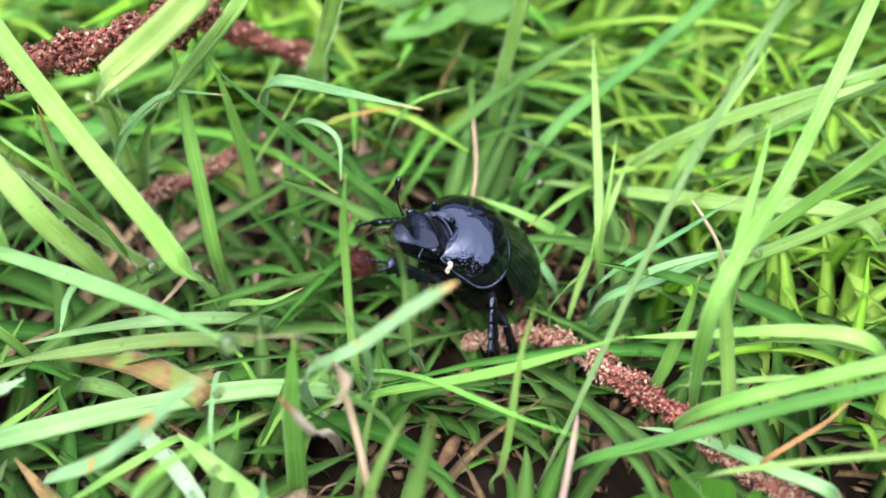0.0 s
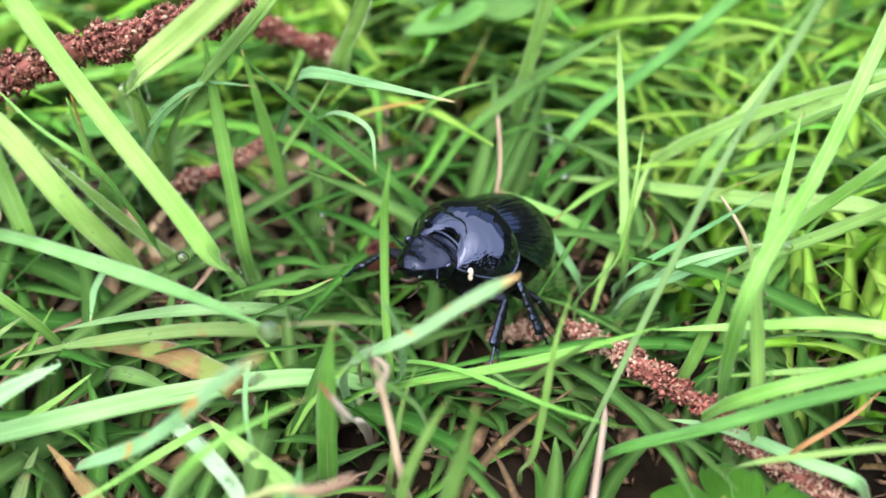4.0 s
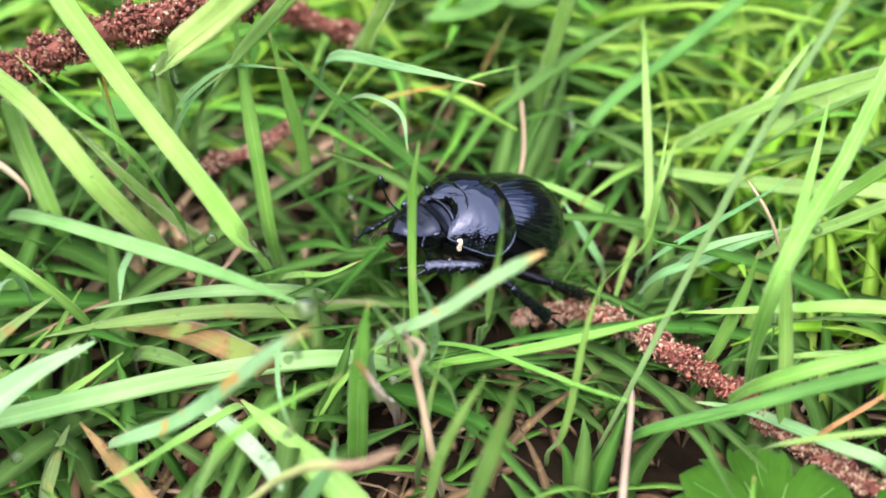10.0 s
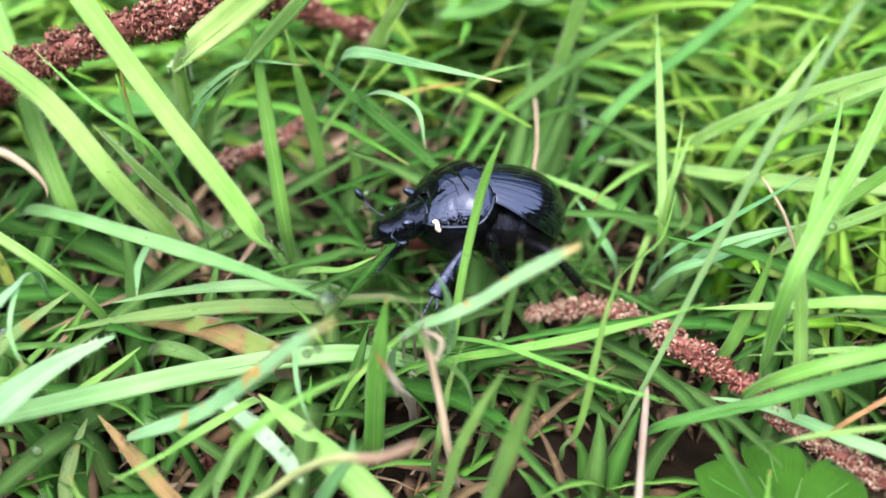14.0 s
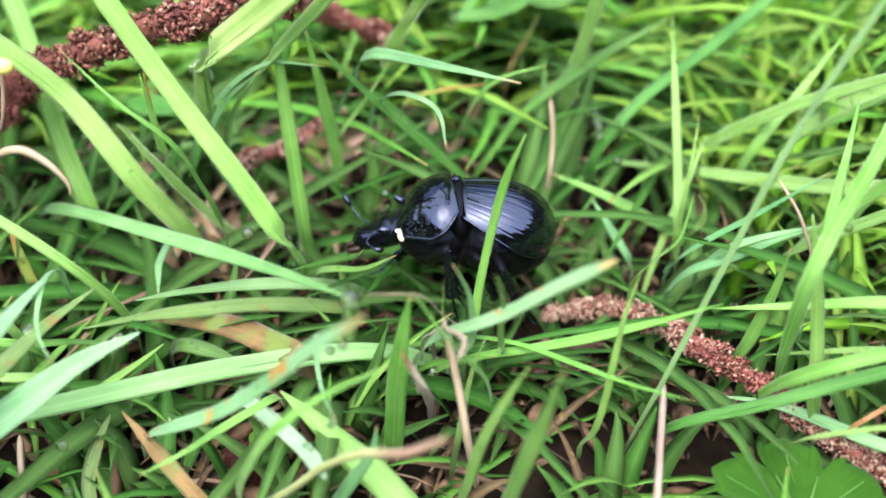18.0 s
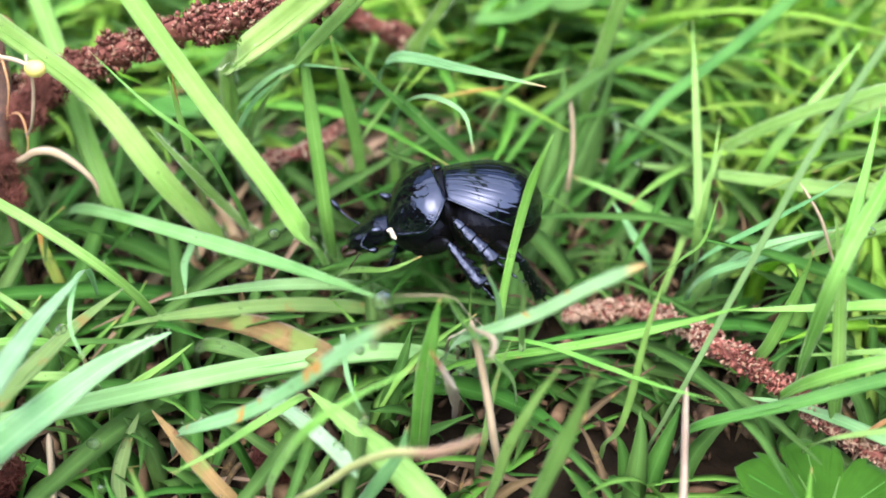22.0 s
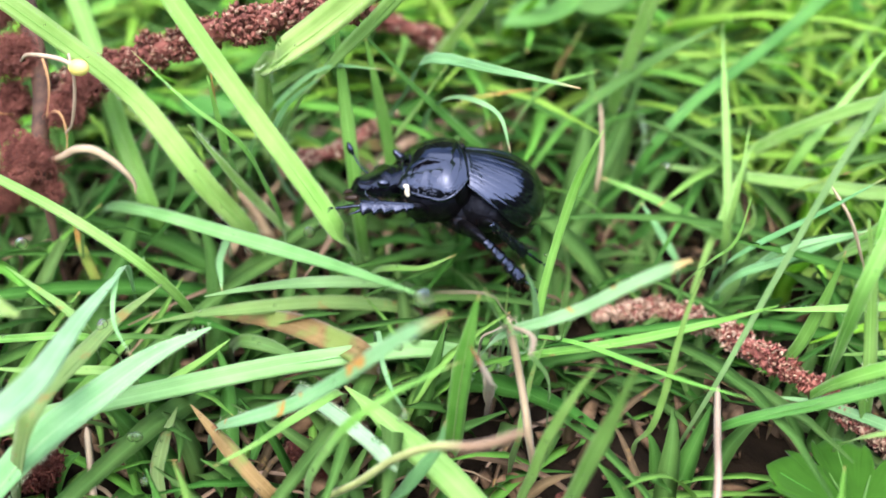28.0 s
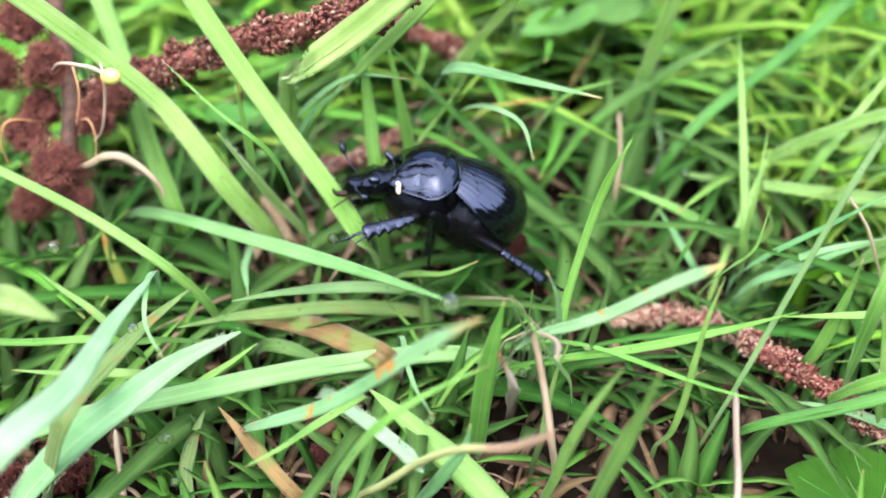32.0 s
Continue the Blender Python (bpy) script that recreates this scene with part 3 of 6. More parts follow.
blade("limehairy", 2.8, (-4.4, 16.0, 45.0), (-7.5, 16.0, 42.0), (-10.3, 16.0, 39.5), (-13.3, 16.0, 37.1), (-16.7, 17.0, 34.2), (-18.8, 22.0, 30.3), (-21.9, 32.0, 22.9), (-25.0, 46.0, -1.0), taper=0.12, facing=(0.0, -0.8, 0.6))
blade("green", 1.8, (7.9, 22.2, 54.8), (0.7, 23.5, 45.3), (-6.5, 24.7, 35.9), (-14.0, 27.4, 27.1), (-19.1, 33.4, 18.5), (-22.4, 39.9, 9.2), (-24.3, 45.8, -1.0), taper=0.12)
blade("limehairy", 2.43, (7.0, 12.3, 49.0), (4.8, 21.5, 41.1), (2.6, 30.7, 33.3), (0.4, 39.8, 25.5), (-2.1, 49.0, 17.7), (-3.6, 57.7, 9.2), (-4.3, 64.3, -1.0), taper=0.12)
blade("bluish", 1.45, (10.9, 18.0, 29.3), (3.7, 23.1, 28.4), (-3.8, 27.8, 27.4), (-6.3, 33.2, 20.8), (-8.7, 38.7, 14.2), (-9.7, 43.3, 6.6), (-10.6, 47.8, -1.0))
blade("green", 0.77, (14.9, 35.4, 21.4), (10.0, 35.6, 19.9), (7.4, 37.3, 16.4), (6.0, 39.9, 12.3), (4.9, 42.5, 8.0), (4.6, 45.0, 3.5), (4.4, 47.4, -1.0))
blade("yellowing", 0.92, (8.1, 36.7, 18.5), (3.3, 37.5, 17.4), (-0.5, 38.9, 15.4), (-2.0, 41.6, 11.6), (-3.3, 44.3, 7.6), (-3.7, 46.7, 3.3), (-4.2, 49.0, -1.0))
blade("bluish", 0.79, (3.9, 9.0, 28.1), (3.0, 17.5, 27.0), (-0.5, 25.0, 24.4), (-3.5, 31.4, 19.7), (-5.0, 37.3, 13.4), (-6.0, 42.4, 6.4), (-6.6, 46.9, -1.0))
blade("green", 0.84, (15.6, 42.2, 14.0), (13.4, 42.4, 11.7), (11.3, 42.0, 9.4), (9.4, 41.1, 7.0), (7.5, 40.1, 4.7), (6.4, 40.7, 2.0), (6.3, 41.8, -1.0))
blade("bright", 1.17, (-5.2, 33.4, 15.0), (-5.0, 33.8, 12.2), (-4.8, 34.1, 9.3), (-4.8, 34.2, 6.5), (-4.9, 34.5, 3.7), (-5.4, 36.3, 1.6), (-5.6, 37.4, -1.0))
blade("green", 1.83, (0.8, -6.8, 24.5), (0.1, -6.0, 20.2), (-0.5, -5.3, 15.9), (-1.0, -4.6, 11.5), (-1.4, -3.9, 7.2), (-1.8, -3.2, 2.8), (-2.2, -1.2, -1.0))
blade("green", 0.87, (-0.6, -13.9, 23.9), (-5.8, -17.5, 24.0), (-9.4, -18.2, 21.3), (-11.8, -16.0, 15.8), (-13.7, -13.7, 10.3), (-14.7, -10.9, 4.6), (-15.8, -8.1, -1.0))
blade("bluish", 1.22, (-2.1, -12.7, 16.0), (-2.7, -12.6, 12.9), (-4.1, -12.2, 10.0), (-5.6, -11.9, 7.2), (-6.8, -10.7, 4.5), (-7.7, -9.2, 1.9), (-8.1, -7.9, -1.0))
blade("green", 2.56, (-11.6, -2.3, 10.0), (-8.4, -5.4, 9.5), (-5.3, -8.6, 8.9), (-2.2, -11.8, 8.4), (0.7, -14.4, 6.7), (3.0, -15.6, 3.3), (4.3, -15.4, -1.0))
blade("pale", 1.4, (-6.1, -16.2, 14.0), (-7.9, -11.8, 11.7), (-10.0, -7.6, 9.4), (-12.3, -3.5, 7.2), (-14.8, 0.6, 5.0), (-17.3, 4.7, 2.8), (-18.6, 7.8, -1.0))
blade("stalk", 0.8, (3.8, -25.6, 28.4), (0.6, -22.4, 23.6), (-3.0, -18.6, 19.5), (-6.5, -15.7, 14.8), (-9.9, -13.5, 9.5), (-13.4, -11.0, 4.5), (-15.0, -7.8, -1.0))
blade("dead", 1.47, (-25.7, -3.8, 9.3), (-23.8, -5.4, 7.9), (-22.0, -6.9, 6.6), (-20.2, -8.5, 5.3), (-18.3, -9.9, 3.9), (-17.9, -9.4, 1.6), (-18.1, -8.5, -1.0))
blade("olive", 1.40, (-27.9, -1.2, 6.4), (-28.5, -3.1, 5.6), (-28.9, -5.0, 4.8), (-29.1, -6.9, 3.9), (-28.7, -8.8, 2.9), (-28.8, -8.7, 1.1), (-29.1, -8.2, -1.0))
blade("straw", 0.76, (-37.9, 0.4, 2.3), (-37.1, -2.0, 2.4), (-36.3, -4.4, 2.6), (-35.6, -6.7, 2.8), (-34.8, -9.1, 3.1), (-35.0, -9.3, 1.4), (-35.5, -8.6, -1.0))
blade("bluish", 0.51, (-5.2, -14.1, 18.5), (-6.7, -8.9, 16.1), (-7.8, -3.4, 13.9), (-8.5, 2.1, 12.0), (-9.2, 6.8, 8.6), (-9.7, 10.6, 4.1), (-10.2, 13.5, -1.0))
blade("green", 1.0, (29.0, 40.6, 24.3), (28.8, 35.9, 20.8), (28.6, 31.3, 17.2), (28.4, 26.8, 13.5), (28.1, 22.5, 9.6), (28.4, 22.6, 4.4), (28.9, 24.8, -1.0))
blade("green", 0.57, (29.9, 26.1, 20.4), (29.2, 23.8, 17.2), (28.5, 22.0, 13.7), (28.2, 22.1, 10.0), (28.1, 23.2, 6.2), (28.4, 24.8, 2.6), (28.7, 26.4, -1.0))
blade("green", 0.86, (32.5, 32.5, 13.7), (31.2, 30.6, 11.5), (29.9, 28.8, 9.3), (28.5, 26.9, 7.1), (27.2, 25.0, 4.9), (26.0, 23.1, 2.7), (24.9, 21.2, 0.4))
blade("cool", 0.60, (47.0, 4.9, 65.7), (42.0, 4.2, 54.6), (37.1, 3.4, 43.5), (32.1, 2.6, 32.4), (27.8, 1.0, 21.2), (23.4, -1.0, 10.0), (19.9, -1.0, -1.0), taper=0.12)
blade("hairy", 1.33, (63.9, 45.4, 37.3), (56.7, 33.5, 33.2), (49.5, 21.5, 29.1), (42.1, 9.3, 26.0), (34.2, -2.8, 24.3), (33.5, -0.9, 12.1), (35.5, 5.1, -1.0), taper=0.12)
blade("green", 1.10, (42.6, 17.3, 27.2), (40.3, 11.6, 25.0), (37.9, 6.0, 22.4), (37.3, 5.0, 17.3), (37.7, 6.8, 10.9), (38.7, 9.4, 5.0), (39.6, 12.1, -1.0))
blade("green", 1.85, (19.5, 41.7, 5.0), (27.8, 36.7, 6.9), (35.9, 31.3, 8.9), (43.9, 25.9, 11.0), (52.2, 21.0, 13.4), (57.7, 22.3, 7.7), (60.5, 26.1, -1.0))
blade("limehairy", 1.72, (59.8, 4.2, 43.8), (55.1, 11.5, 36.8), (50.4, 18.8, 29.7), (45.3, 26.2, 22.9), (38.8, 32.1, 16.2), (33.5, 37.3, 8.6), (33.5, 43.0, -1.0), taper=0.12)
blade("limehairy", 1.39, (55.8, 5.8, 40.5), (53.3, 12.7, 34.1), (50.8, 19.6, 27.7), (48.1, 26.4, 21.2), (44.2, 32.0, 14.3), (42.6, 38.2, 7.3), (43.3, 43.1, -1.0), taper=0.12)
blade("dark", 1.55, (58.9, 67.7, 24.9), (50.7, 60.2, 22.3), (42.5, 52.7, 19.6), (34.2, 45.2, 17.2), (25.8, 37.7, 15.2), (20.6, 35.1, 9.4), (20.3, 39.8, -1.0), taper=0.12)
blade("dark", 1.58, (29.4, 44.1, 22.2), (24.9, 44.6, 19.1), (20.4, 45.1, 15.8), (16.2, 45.4, 12.2), (12.2, 45.5, 8.3), (9.9, 47.5, 4.0), (9.5, 49.9, -1.0))
blade("limehairy", 1.70, (26.4, 40.4, 48.4), (24.5, 41.5, 39.9), (22.6, 42.6, 31.3), (20.7, 43.9, 22.8), (19.2, 46.3, 14.4), (18.3, 49.3, 6.1), (18.3, 54.3, -1.0), taper=0.12)
blade("bright", 1.35, (35.0, 2.8, 24.6), (35.6, 1.0, 20.5), (35.9, -0.6, 16.2), (36.2, -2.0, 11.9), (36.4, -3.0, 7.5), (37.6, -1.9, 3.2), (38.4, -0.3, -1.0))
blade("bright", 1.37, (28.4, 5.3, 12.0), (34.9, 2.3, 14.7), (41.1, -1.0, 17.7), (46.4, -3.4, 18.5), (50.2, -1.2, 12.3), (52.9, 1.5, 5.7), (55.0, 4.5, -1.0))
blade("bright", 0.69, (32.0, -0.5, 11.4), (36.7, -0.6, 11.7), (41.4, -1.0, 12.2), (45.0, -0.4, 10.8), (47.4, 1.5, 7.2), (48.9, 3.4, 3.2), (50.1, 5.3, -1.0))
blade("dark", 1.22, (63.5, -13.3, 28.0), (55.5, -11.2, 23.8), (47.5, -9.1, 19.5), (39.4, -7.3, 15.3), (31.0, -6.5, 11.3), (23.4, -5.0, 7.1), (23.0, -0.6, -1.0), taper=0.12)
blade("bright", 1.40, (64.3, -10.7, 28.1), (56.9, -9.0, 24.2), (49.6, -7.2, 20.3), (42.3, -5.6, 16.5), (34.8, -4.5, 12.8), (32.4, -0.7, 6.5), (33.1, 3.1, -1.0), taper=0.12)
blade("bluish", 1.20, (29.3, 2.1, 3.7), (33.0, -0.3, 5.1), (36.6, -3.2, 6.0), (39.9, -6.4, 6.7), (43.3, -9.1, 7.2), (45.4, -7.8, 3.2), (46.5, -6.2, -1.0))
blade("green", 0.51, (23.2, -11.6, 17.0), (18.9, -7.3, 14.8), (14.8, -2.6, 12.8), (10.6, 2.0, 10.9), (6.6, 6.2, 8.2), (3.7, 10.3, 4.2), (2.0, 13.9, -1.0))
blade("bright", 0.95, (27.4, -1.0, 18.0), (22.1, -0.2, 15.4), (16.7, 0.7, 12.9), (11.3, 2.0, 10.5), (6.3, 3.9, 7.8), (2.5, 6.3, 4.0), (0.3, 8.9, -1.0))
blade("bright", 0.65, (19.5, -4.3, 24.8), (18.4, -4.8, 20.5), (17.7, -5.3, 16.0), (17.2, -5.5, 11.5), (16.5, -5.2, 7.1), (15.7, -3.2, 3.1), (15.7, -1.3, -1.0))
blade("bluish", 0.98, (19.7, 28.8, 8.0), (20.8, 27.3, 6.9), (21.8, 25.8, 5.7), (22.8, 24.4, 4.5), (23.6, 24.0, 3.0), (24.0, 24.7, 1.0), (24.2, 25.4, -1.0))
blade("bright", 0.95, (9.7, -15.7, 25.1), (8.0, -15.0, 20.9), (6.1, -14.0, 14.9), (5.2, -13.0, 9.8), (4.4, -11.5, 5.0), (3.8, -10.0, -1.0))
blade("green", 1.35, (11.6, -20.5, 29.3), (10.6, -19.5, 23.7), (9.6, -18.5, 18.8), (8.4, -17.0, 12.3), (7.9, -15.0, 6.7), (7.6, -13.0, -1.0))
blade("straw", 0.71, (23.9, 2.2, 6.0), (22.8, -3.3, 7.5), (21.7, -8.8, 9.1), (20.6, -14.2, 10.9), (20.0, -17.0, 9.8), (20.4, -15.2, 4.3), (21.0, -12.9, -1.0))
blade("straw", 0.57, (15.8, 39.9, 14.7), (15.9, 37.7, 12.5), (15.8, 35.7, 10.1), (15.3, 33.7, 7.7), (15.2, 34.0, 4.8), (15.2, 35.1, 1.9), (15.3, 36.2, -1.0))
blade("straw", 0.75, (3.3, -4.3, 20.0), (4.0, -5.4, 16.5), (4.6, -6.6, 13.0), (5.1, -7.9, 9.5), (5.6, -7.8, 6.0), (5.9, -6.6, 2.5), (6.0, -5.1, -1.0))
blade("pink", 1.07, (0.1, -12.5, 24.0), (1.5, -10.9, 19.4), (1.6, -8.0, 15.3), (1.7, -4.4, 11.7), (1.7, -1.0, 7.8), (1.6, 1.7, 3.4), (1.5, 4.4, -1.0))
blade("bright", 1.01, (-69.3, 24.2, 28.0), (-59.6, 20.5, 25.5), (-50.0, 16.7, 22.9), (-40.6, 12.8, 20.0), (-31.6, 8.3, 16.3), (-28.2, 10.0, 8.6), (-29.2, 14.5, -1.0), taper=0.12)
blade("limehairy", 2.29, (-33.3, -15.0, 30.0), (-39.6, -9.7, 27.7), (-44.2, -4.3, 22.8), (-48.9, 1.1, 17.9), (-52.5, 6.3, 12.2), (-55.1, 11.2, 5.6), (-57.7, 16.2, -1.0), taper=0.12)
blade("green", 0.77, (-69.7, 3.9, 12.0), (-61.6, 3.4, 12.0), (-53.4, 3.0, 12.0), (-45.3, 2.5, 12.0), (-37.1, 2.8, 12.0), (-35.3, 6.3, 6.3), (-36.4, 9.8, -1.0), taper=0.12)
blade("green", 0.95, (-44.8, -2.4, 13.0), (-40.3, -2.5, 12.6), (-35.8, -2.2, 12.3), (-32.4, -1.3, 11.0), (-32.1, 1.1, 7.1), (-32.5, 3.1, 3.1), (-33.2, 5.1, -1.0))
blade("bluish", 0.60, (-27.2, -11.2, 22.1), (-30.4, -4.9, 20.7), (-31.9, 2.1, 19.7), (-33.0, 8.0, 16.3), (-34.5, 12.8, 11.1), (-36.0, 16.7, 5.2), (-37.4, 20.2, -1.0))
blade("bluish", 0.86, (-24.8, 10.4, 11.0), (-25.7, 14.3, 9.7), (-26.6, 18.2, 8.6), (-26.9, 22.3, 7.4), (-27.3, 26.0, 5.8), (-27.9, 28.7, 2.7), (-28.5, 30.6, -1.0))
blade("green", 0.82, (-1.3, 12.0, 14.0), (-4.6, 12.4, 12.1), (-7.6, 14.3, 10.6), (-9.6, 16.6, 8.5), (-10.7, 19.0, 5.7), (-11.3, 21.0, 2.4), (-11.8, 22.8, -1.0))
ytip = blade("spotted", 1.1, (18.0, -9.7, 30.1), (15.7, -9.0, 28.3), (12.9, -8.2, 26.0), (10.0, -7.2, 23.2), (6.8, -6.2, 20.9), (4.2, -4.6, 18.6), (2.2, -2.0, 14.6), (0.8, 2.5, 8.0), (0.0, 8.0, -1.0))
tipD = blade("bright", 0.82, (10.7, 7.1, 31.0), (9.0, 7.5, 25.7), (7.7, 7.1, 20.2), (6.6, 6.1, 14.8), (5.8, 5.1, 9.4), (5.1, 6.9, 4.1), (4.9, 9.1, -1.0), taper=0.16)
blade("bluish", 0.65, (37.6, 7.9, 25.3), (34.9, 10.1, 21.0), (32.1, 12.4, 16.8), (29.2, 14.7, 12.6), (27.5, 17.5, 8.3), (27.1, 20.8, 3.9), (27.4, 23.4, -1.0))
blade("bluish", 0.78, (39.8, 12.5, 16.0), (36.1, 13.6, 14.3), (32.3, 14.0, 12.7), (30.4, 15.5, 9.9), (29.7, 17.7, 6.4), (29.8, 19.6, 2.7), (30.0, 21.5, -1.0))
blade("bright", 0.51, (25.7, 6.9, 24.2), (24.8, 6.4, 19.6), (23.5, 8.7, 15.6), (22.8, 11.7, 11.7), (22.3, 14.5, 7.7), (22.5, 16.9, 3.3), (22.7, 19.3, -1.0))
blade("straw", 0.38, (35.6, 15.4, 19.7), (37.5, 12.9, 17.1), (38.9, 12.0, 13.6), (40.4, 13.1, 10.0), (41.8, 14.4, 6.4), (42.6, 16.0, 2.7), (43.4, 17.6, -1.0))
blade("green", 1.13, (48.3, 39.7, 22.0), (45.0, 37.1, 19.0), (41.6, 34.5, 15.9), (38.2, 32.0, 12.9), (36.8, 32.7, 8.5), (36.7, 34.7, 3.7), (37.2, 36.9, -1.0))
blade("bright", 1.37, (57.6, 2.0, 44.2), (54.0, 5.6, 36.6), (50.4, 9.3, 29.1), (46.7, 12.9, 21.6), (42.2, 15.7, 14.3), (40.1, 20.1, 7.0), (40.8, 24.4, -1.0), taper=0.12)
blade("green", 1.26, (64.0, 2.2, 36.7), (58.0, 5.0, 30.8), (52.1, 7.8, 24.9), (46.0, 10.6, 19.0), (39.6, 13.2, 13.4), (37.2, 17.7, 6.8), (37.9, 21.9, -1.0), taper=0.12)
blade("bluish", 1.00, (40.4, 16.0, 13.0), (36.5, 15.8, 11.7), (32.6, 14.9, 10.5), (28.7, 14.6, 9.3), (27.2, 16.2, 6.3), (26.9, 18.2, 2.7), (27.1, 20.0, -1.0))
blade("green", 1.21, (34.2, 4.1, 20.0), (33.6, 4.0, 16.3), (32.7, 3.7, 12.7), (31.6, 3.5, 9.1), (30.9, 4.6, 5.8), (30.7, 6.2, 2.4), (31.0, 7.7, -1.0))
blade("bright", 0.53, (58.4, -24.6, 29.9), (52.5, -21.2, 25.5), (46.6, -17.8, 21.1), (40.7, -14.3, 16.7), (34.4, -11.4, 12.5), (33.1, -6.9, 6.2), (34.0, -3.3, -1.0), taper=0.12)
blade("brown", 0.43, (46.7, -3.2, 12.0), (43.9, -5.3, 11.3), (40.8, -6.8, 10.5), (38.8, -6.9, 8.7), (38.6, -5.4, 5.5), (39.0, -4.0, 2.2), (39.4, -2.6, -1.0))
blade("bluish", 0.76, (4.3, -5.9, 27.0), (5.5, -3.9, 22.1), (5.8, -2.5, 16.8), (5.1, -0.2, 12.1), (4.4, 3.6, 8.2), (4.0, 6.6, 3.7), (3.8, 9.4, -1.0))
cM = blade("green", 0.63, (11.2, -6.5, 34.0), (11.3, -3.6, 27.8), (10.7, -1.2, 21.4), (10.2, 1.2, 15.1), (9.9, 6.0, 10.3), (9.8, 10.1, 4.9), (9.8, 13.6, -1.0))
blade("green", 0.34, (3.4, -2.3, 22.0), (3.2, -1.2, 17.5), (3.2, 1.3, 13.8), (3.2, 4.6, 10.5), (3.1, 7.7, 7.0), (3.0, 10.1, 3.0), (3.0, 12.5, -1.0))
blade("green", 0.60, (1.2, -10.7, 28.3), (3.6, -10.5, 23.5), (5.1, -7.9, 18.7), (6.7, -5.2, 13.9), (7.3, -2.5, 9.0), (7.5, 0.2, 4.0), (7.7, 2.9, -1.0))
blade("straw", 0.13, (-2.8, -8.1, 26.0), (1.6, -5.8, 23.8), (3.0, -2.4, 19.1), (4.5, 1.0, 14.4), (5.2, 4.1, 9.4), (5.4, 7.1, 4.2), (5.6, 10.0, -1.0))
blade("green", 0.86, (-21.0, -15.5, 14.0), (-18.6, -11.7, 12.2), (-16.4, -7.7, 10.6), (-14.2, -3.8, 9.0), (-12.6, -0.0, 6.9), (-12.5, 3.1, 3.3), (-12.9, 5.3, -1.0))
blade("bright", 0.87, (-22.6, 2.1, 12.0), (-25.2, 1.2, 10.4), (-27.8, 0.4, 8.9), (-30.0, 0.4, 7.0), (-31.5, 1.6, 4.5), (-32.4, 2.8, 1.8), (-33.1, 4.0, -1.0))
blade("dark", 1.49, (-15.2, 3.6, 7.0), (-17.6, 5.5, 6.7), (-20.1, 7.2, 6.4), (-22.8, 8.4, 6.1), (-24.3, 9.9, 4.2), (-25.2, 11.4, 1.7), (-25.7, 12.6, -1.0))
blade("bluish", 1.14, (-56.8, 13.8, 38.4), (-54.9, 23.6, 34.3), (-53.0, 33.4, 30.1), (-50.4, 42.4, 25.0), (-51.2, 49.6, 17.0), (-52.5, 55.8, 8.3), (-54.4, 61.1, -1.0), taper=0.12)
blade("olive", 0.90, (-46.1, 11.1, 14.0), (-42.8, 8.8, 13.2), (-39.5, 6.5, 12.5), (-37.5, 5.6, 10.4), (-37.6, 6.9, 6.5), (-38.2, 8.5, 2.8), (-38.9, 10.0, -1.0))
blade("yellowing", 1.25, (-42.5, 21.5, 12.0), (-42.0, 20.6, 9.9), (-41.4, 19.8, 7.8), (-40.8, 19.2, 5.7), (-40.9, 19.8, 3.4), (-41.2, 20.6, 1.2), (-41.6, 21.4, -1.0))
blade("green", 0.73, (-2.3, 34.6, 22.6), (-4.9, 34.0, 18.7), (-7.7, 33.9, 14.8), (-9.3, 36.3, 11.1), (-10.9, 38.7, 7.3), (-11.5, 40.9, 3.2), (-12.0, 43.0, -1.0))
blade("green", 1.40, (15.6, 34.1, 8.0), (19.2, 32.1, 7.5), (22.6, 29.8, 7.0), (25.7, 27.1, 6.5), (28.9, 24.6, 6.0), (30.5, 25.7, 2.8), (31.1, 27.2, -1.0))
blade("cool", 0.41, (1.2, -9.2, 27.0), (2.2, -6.3, 22.1), (3.1, -3.0, 17.4), (3.5, 1.1, 13.2), (3.9, 5.0, 9.0), (4.0, 8.1, 4.0), (4.0, 11.1, -1.0))
blade("straw", 0.45, (4.5, -15.8, 26.0), (5.0, -10.1, 23.0), (3.3, -4.9, 19.5), (2.2, -0.3, 14.8), (1.2, 4.1, 10.1), (0.8, 7.7, 4.6), (0.5, 11.1, -1.0))
blade("cool", 0.37, (1.6, -11.1, 24.0), (2.4, -6.7, 20.5), (3.1, -2.2, 16.9), (3.3, 1.8, 12.9), (3.4, 5.8, 8.8), (3.4, 8.8, 3.9), (3.3, 11.8, -1.0))
blade("straw", 0.33, (3.8, -8.8, 24.0), (3.2, -5.3, 20.0), (2.8, -1.6, 16.1), (2.4, 2.2, 12.2), (2.1, 5.8, 8.2), (2.0, 8.6, 3.6), (1.8, 11.4, -1.0))
blade("straw", 1.1, (-34.3, 19.0, 17.0), (-34.4, 19.5, 18.3), (-35.9, 20.0, 20.3), (-38.1, 20.5, 21.7), (-40.3, 21.0, 21.4), (-42.4, 22.0, 19.8), (-44.6, 23.5, 18.5), taper=0.5)
blade("olive", 0.60, (6.9, -2.4, 16.0), (5.7, -3.7, 13.3), (4.9, -5.3, 10.7), (4.3, -7.0, 8.0), (3.9, -6.1, 4.9), (3.7, -4.9, 2.0), (3.6, -3.7, -1.0))
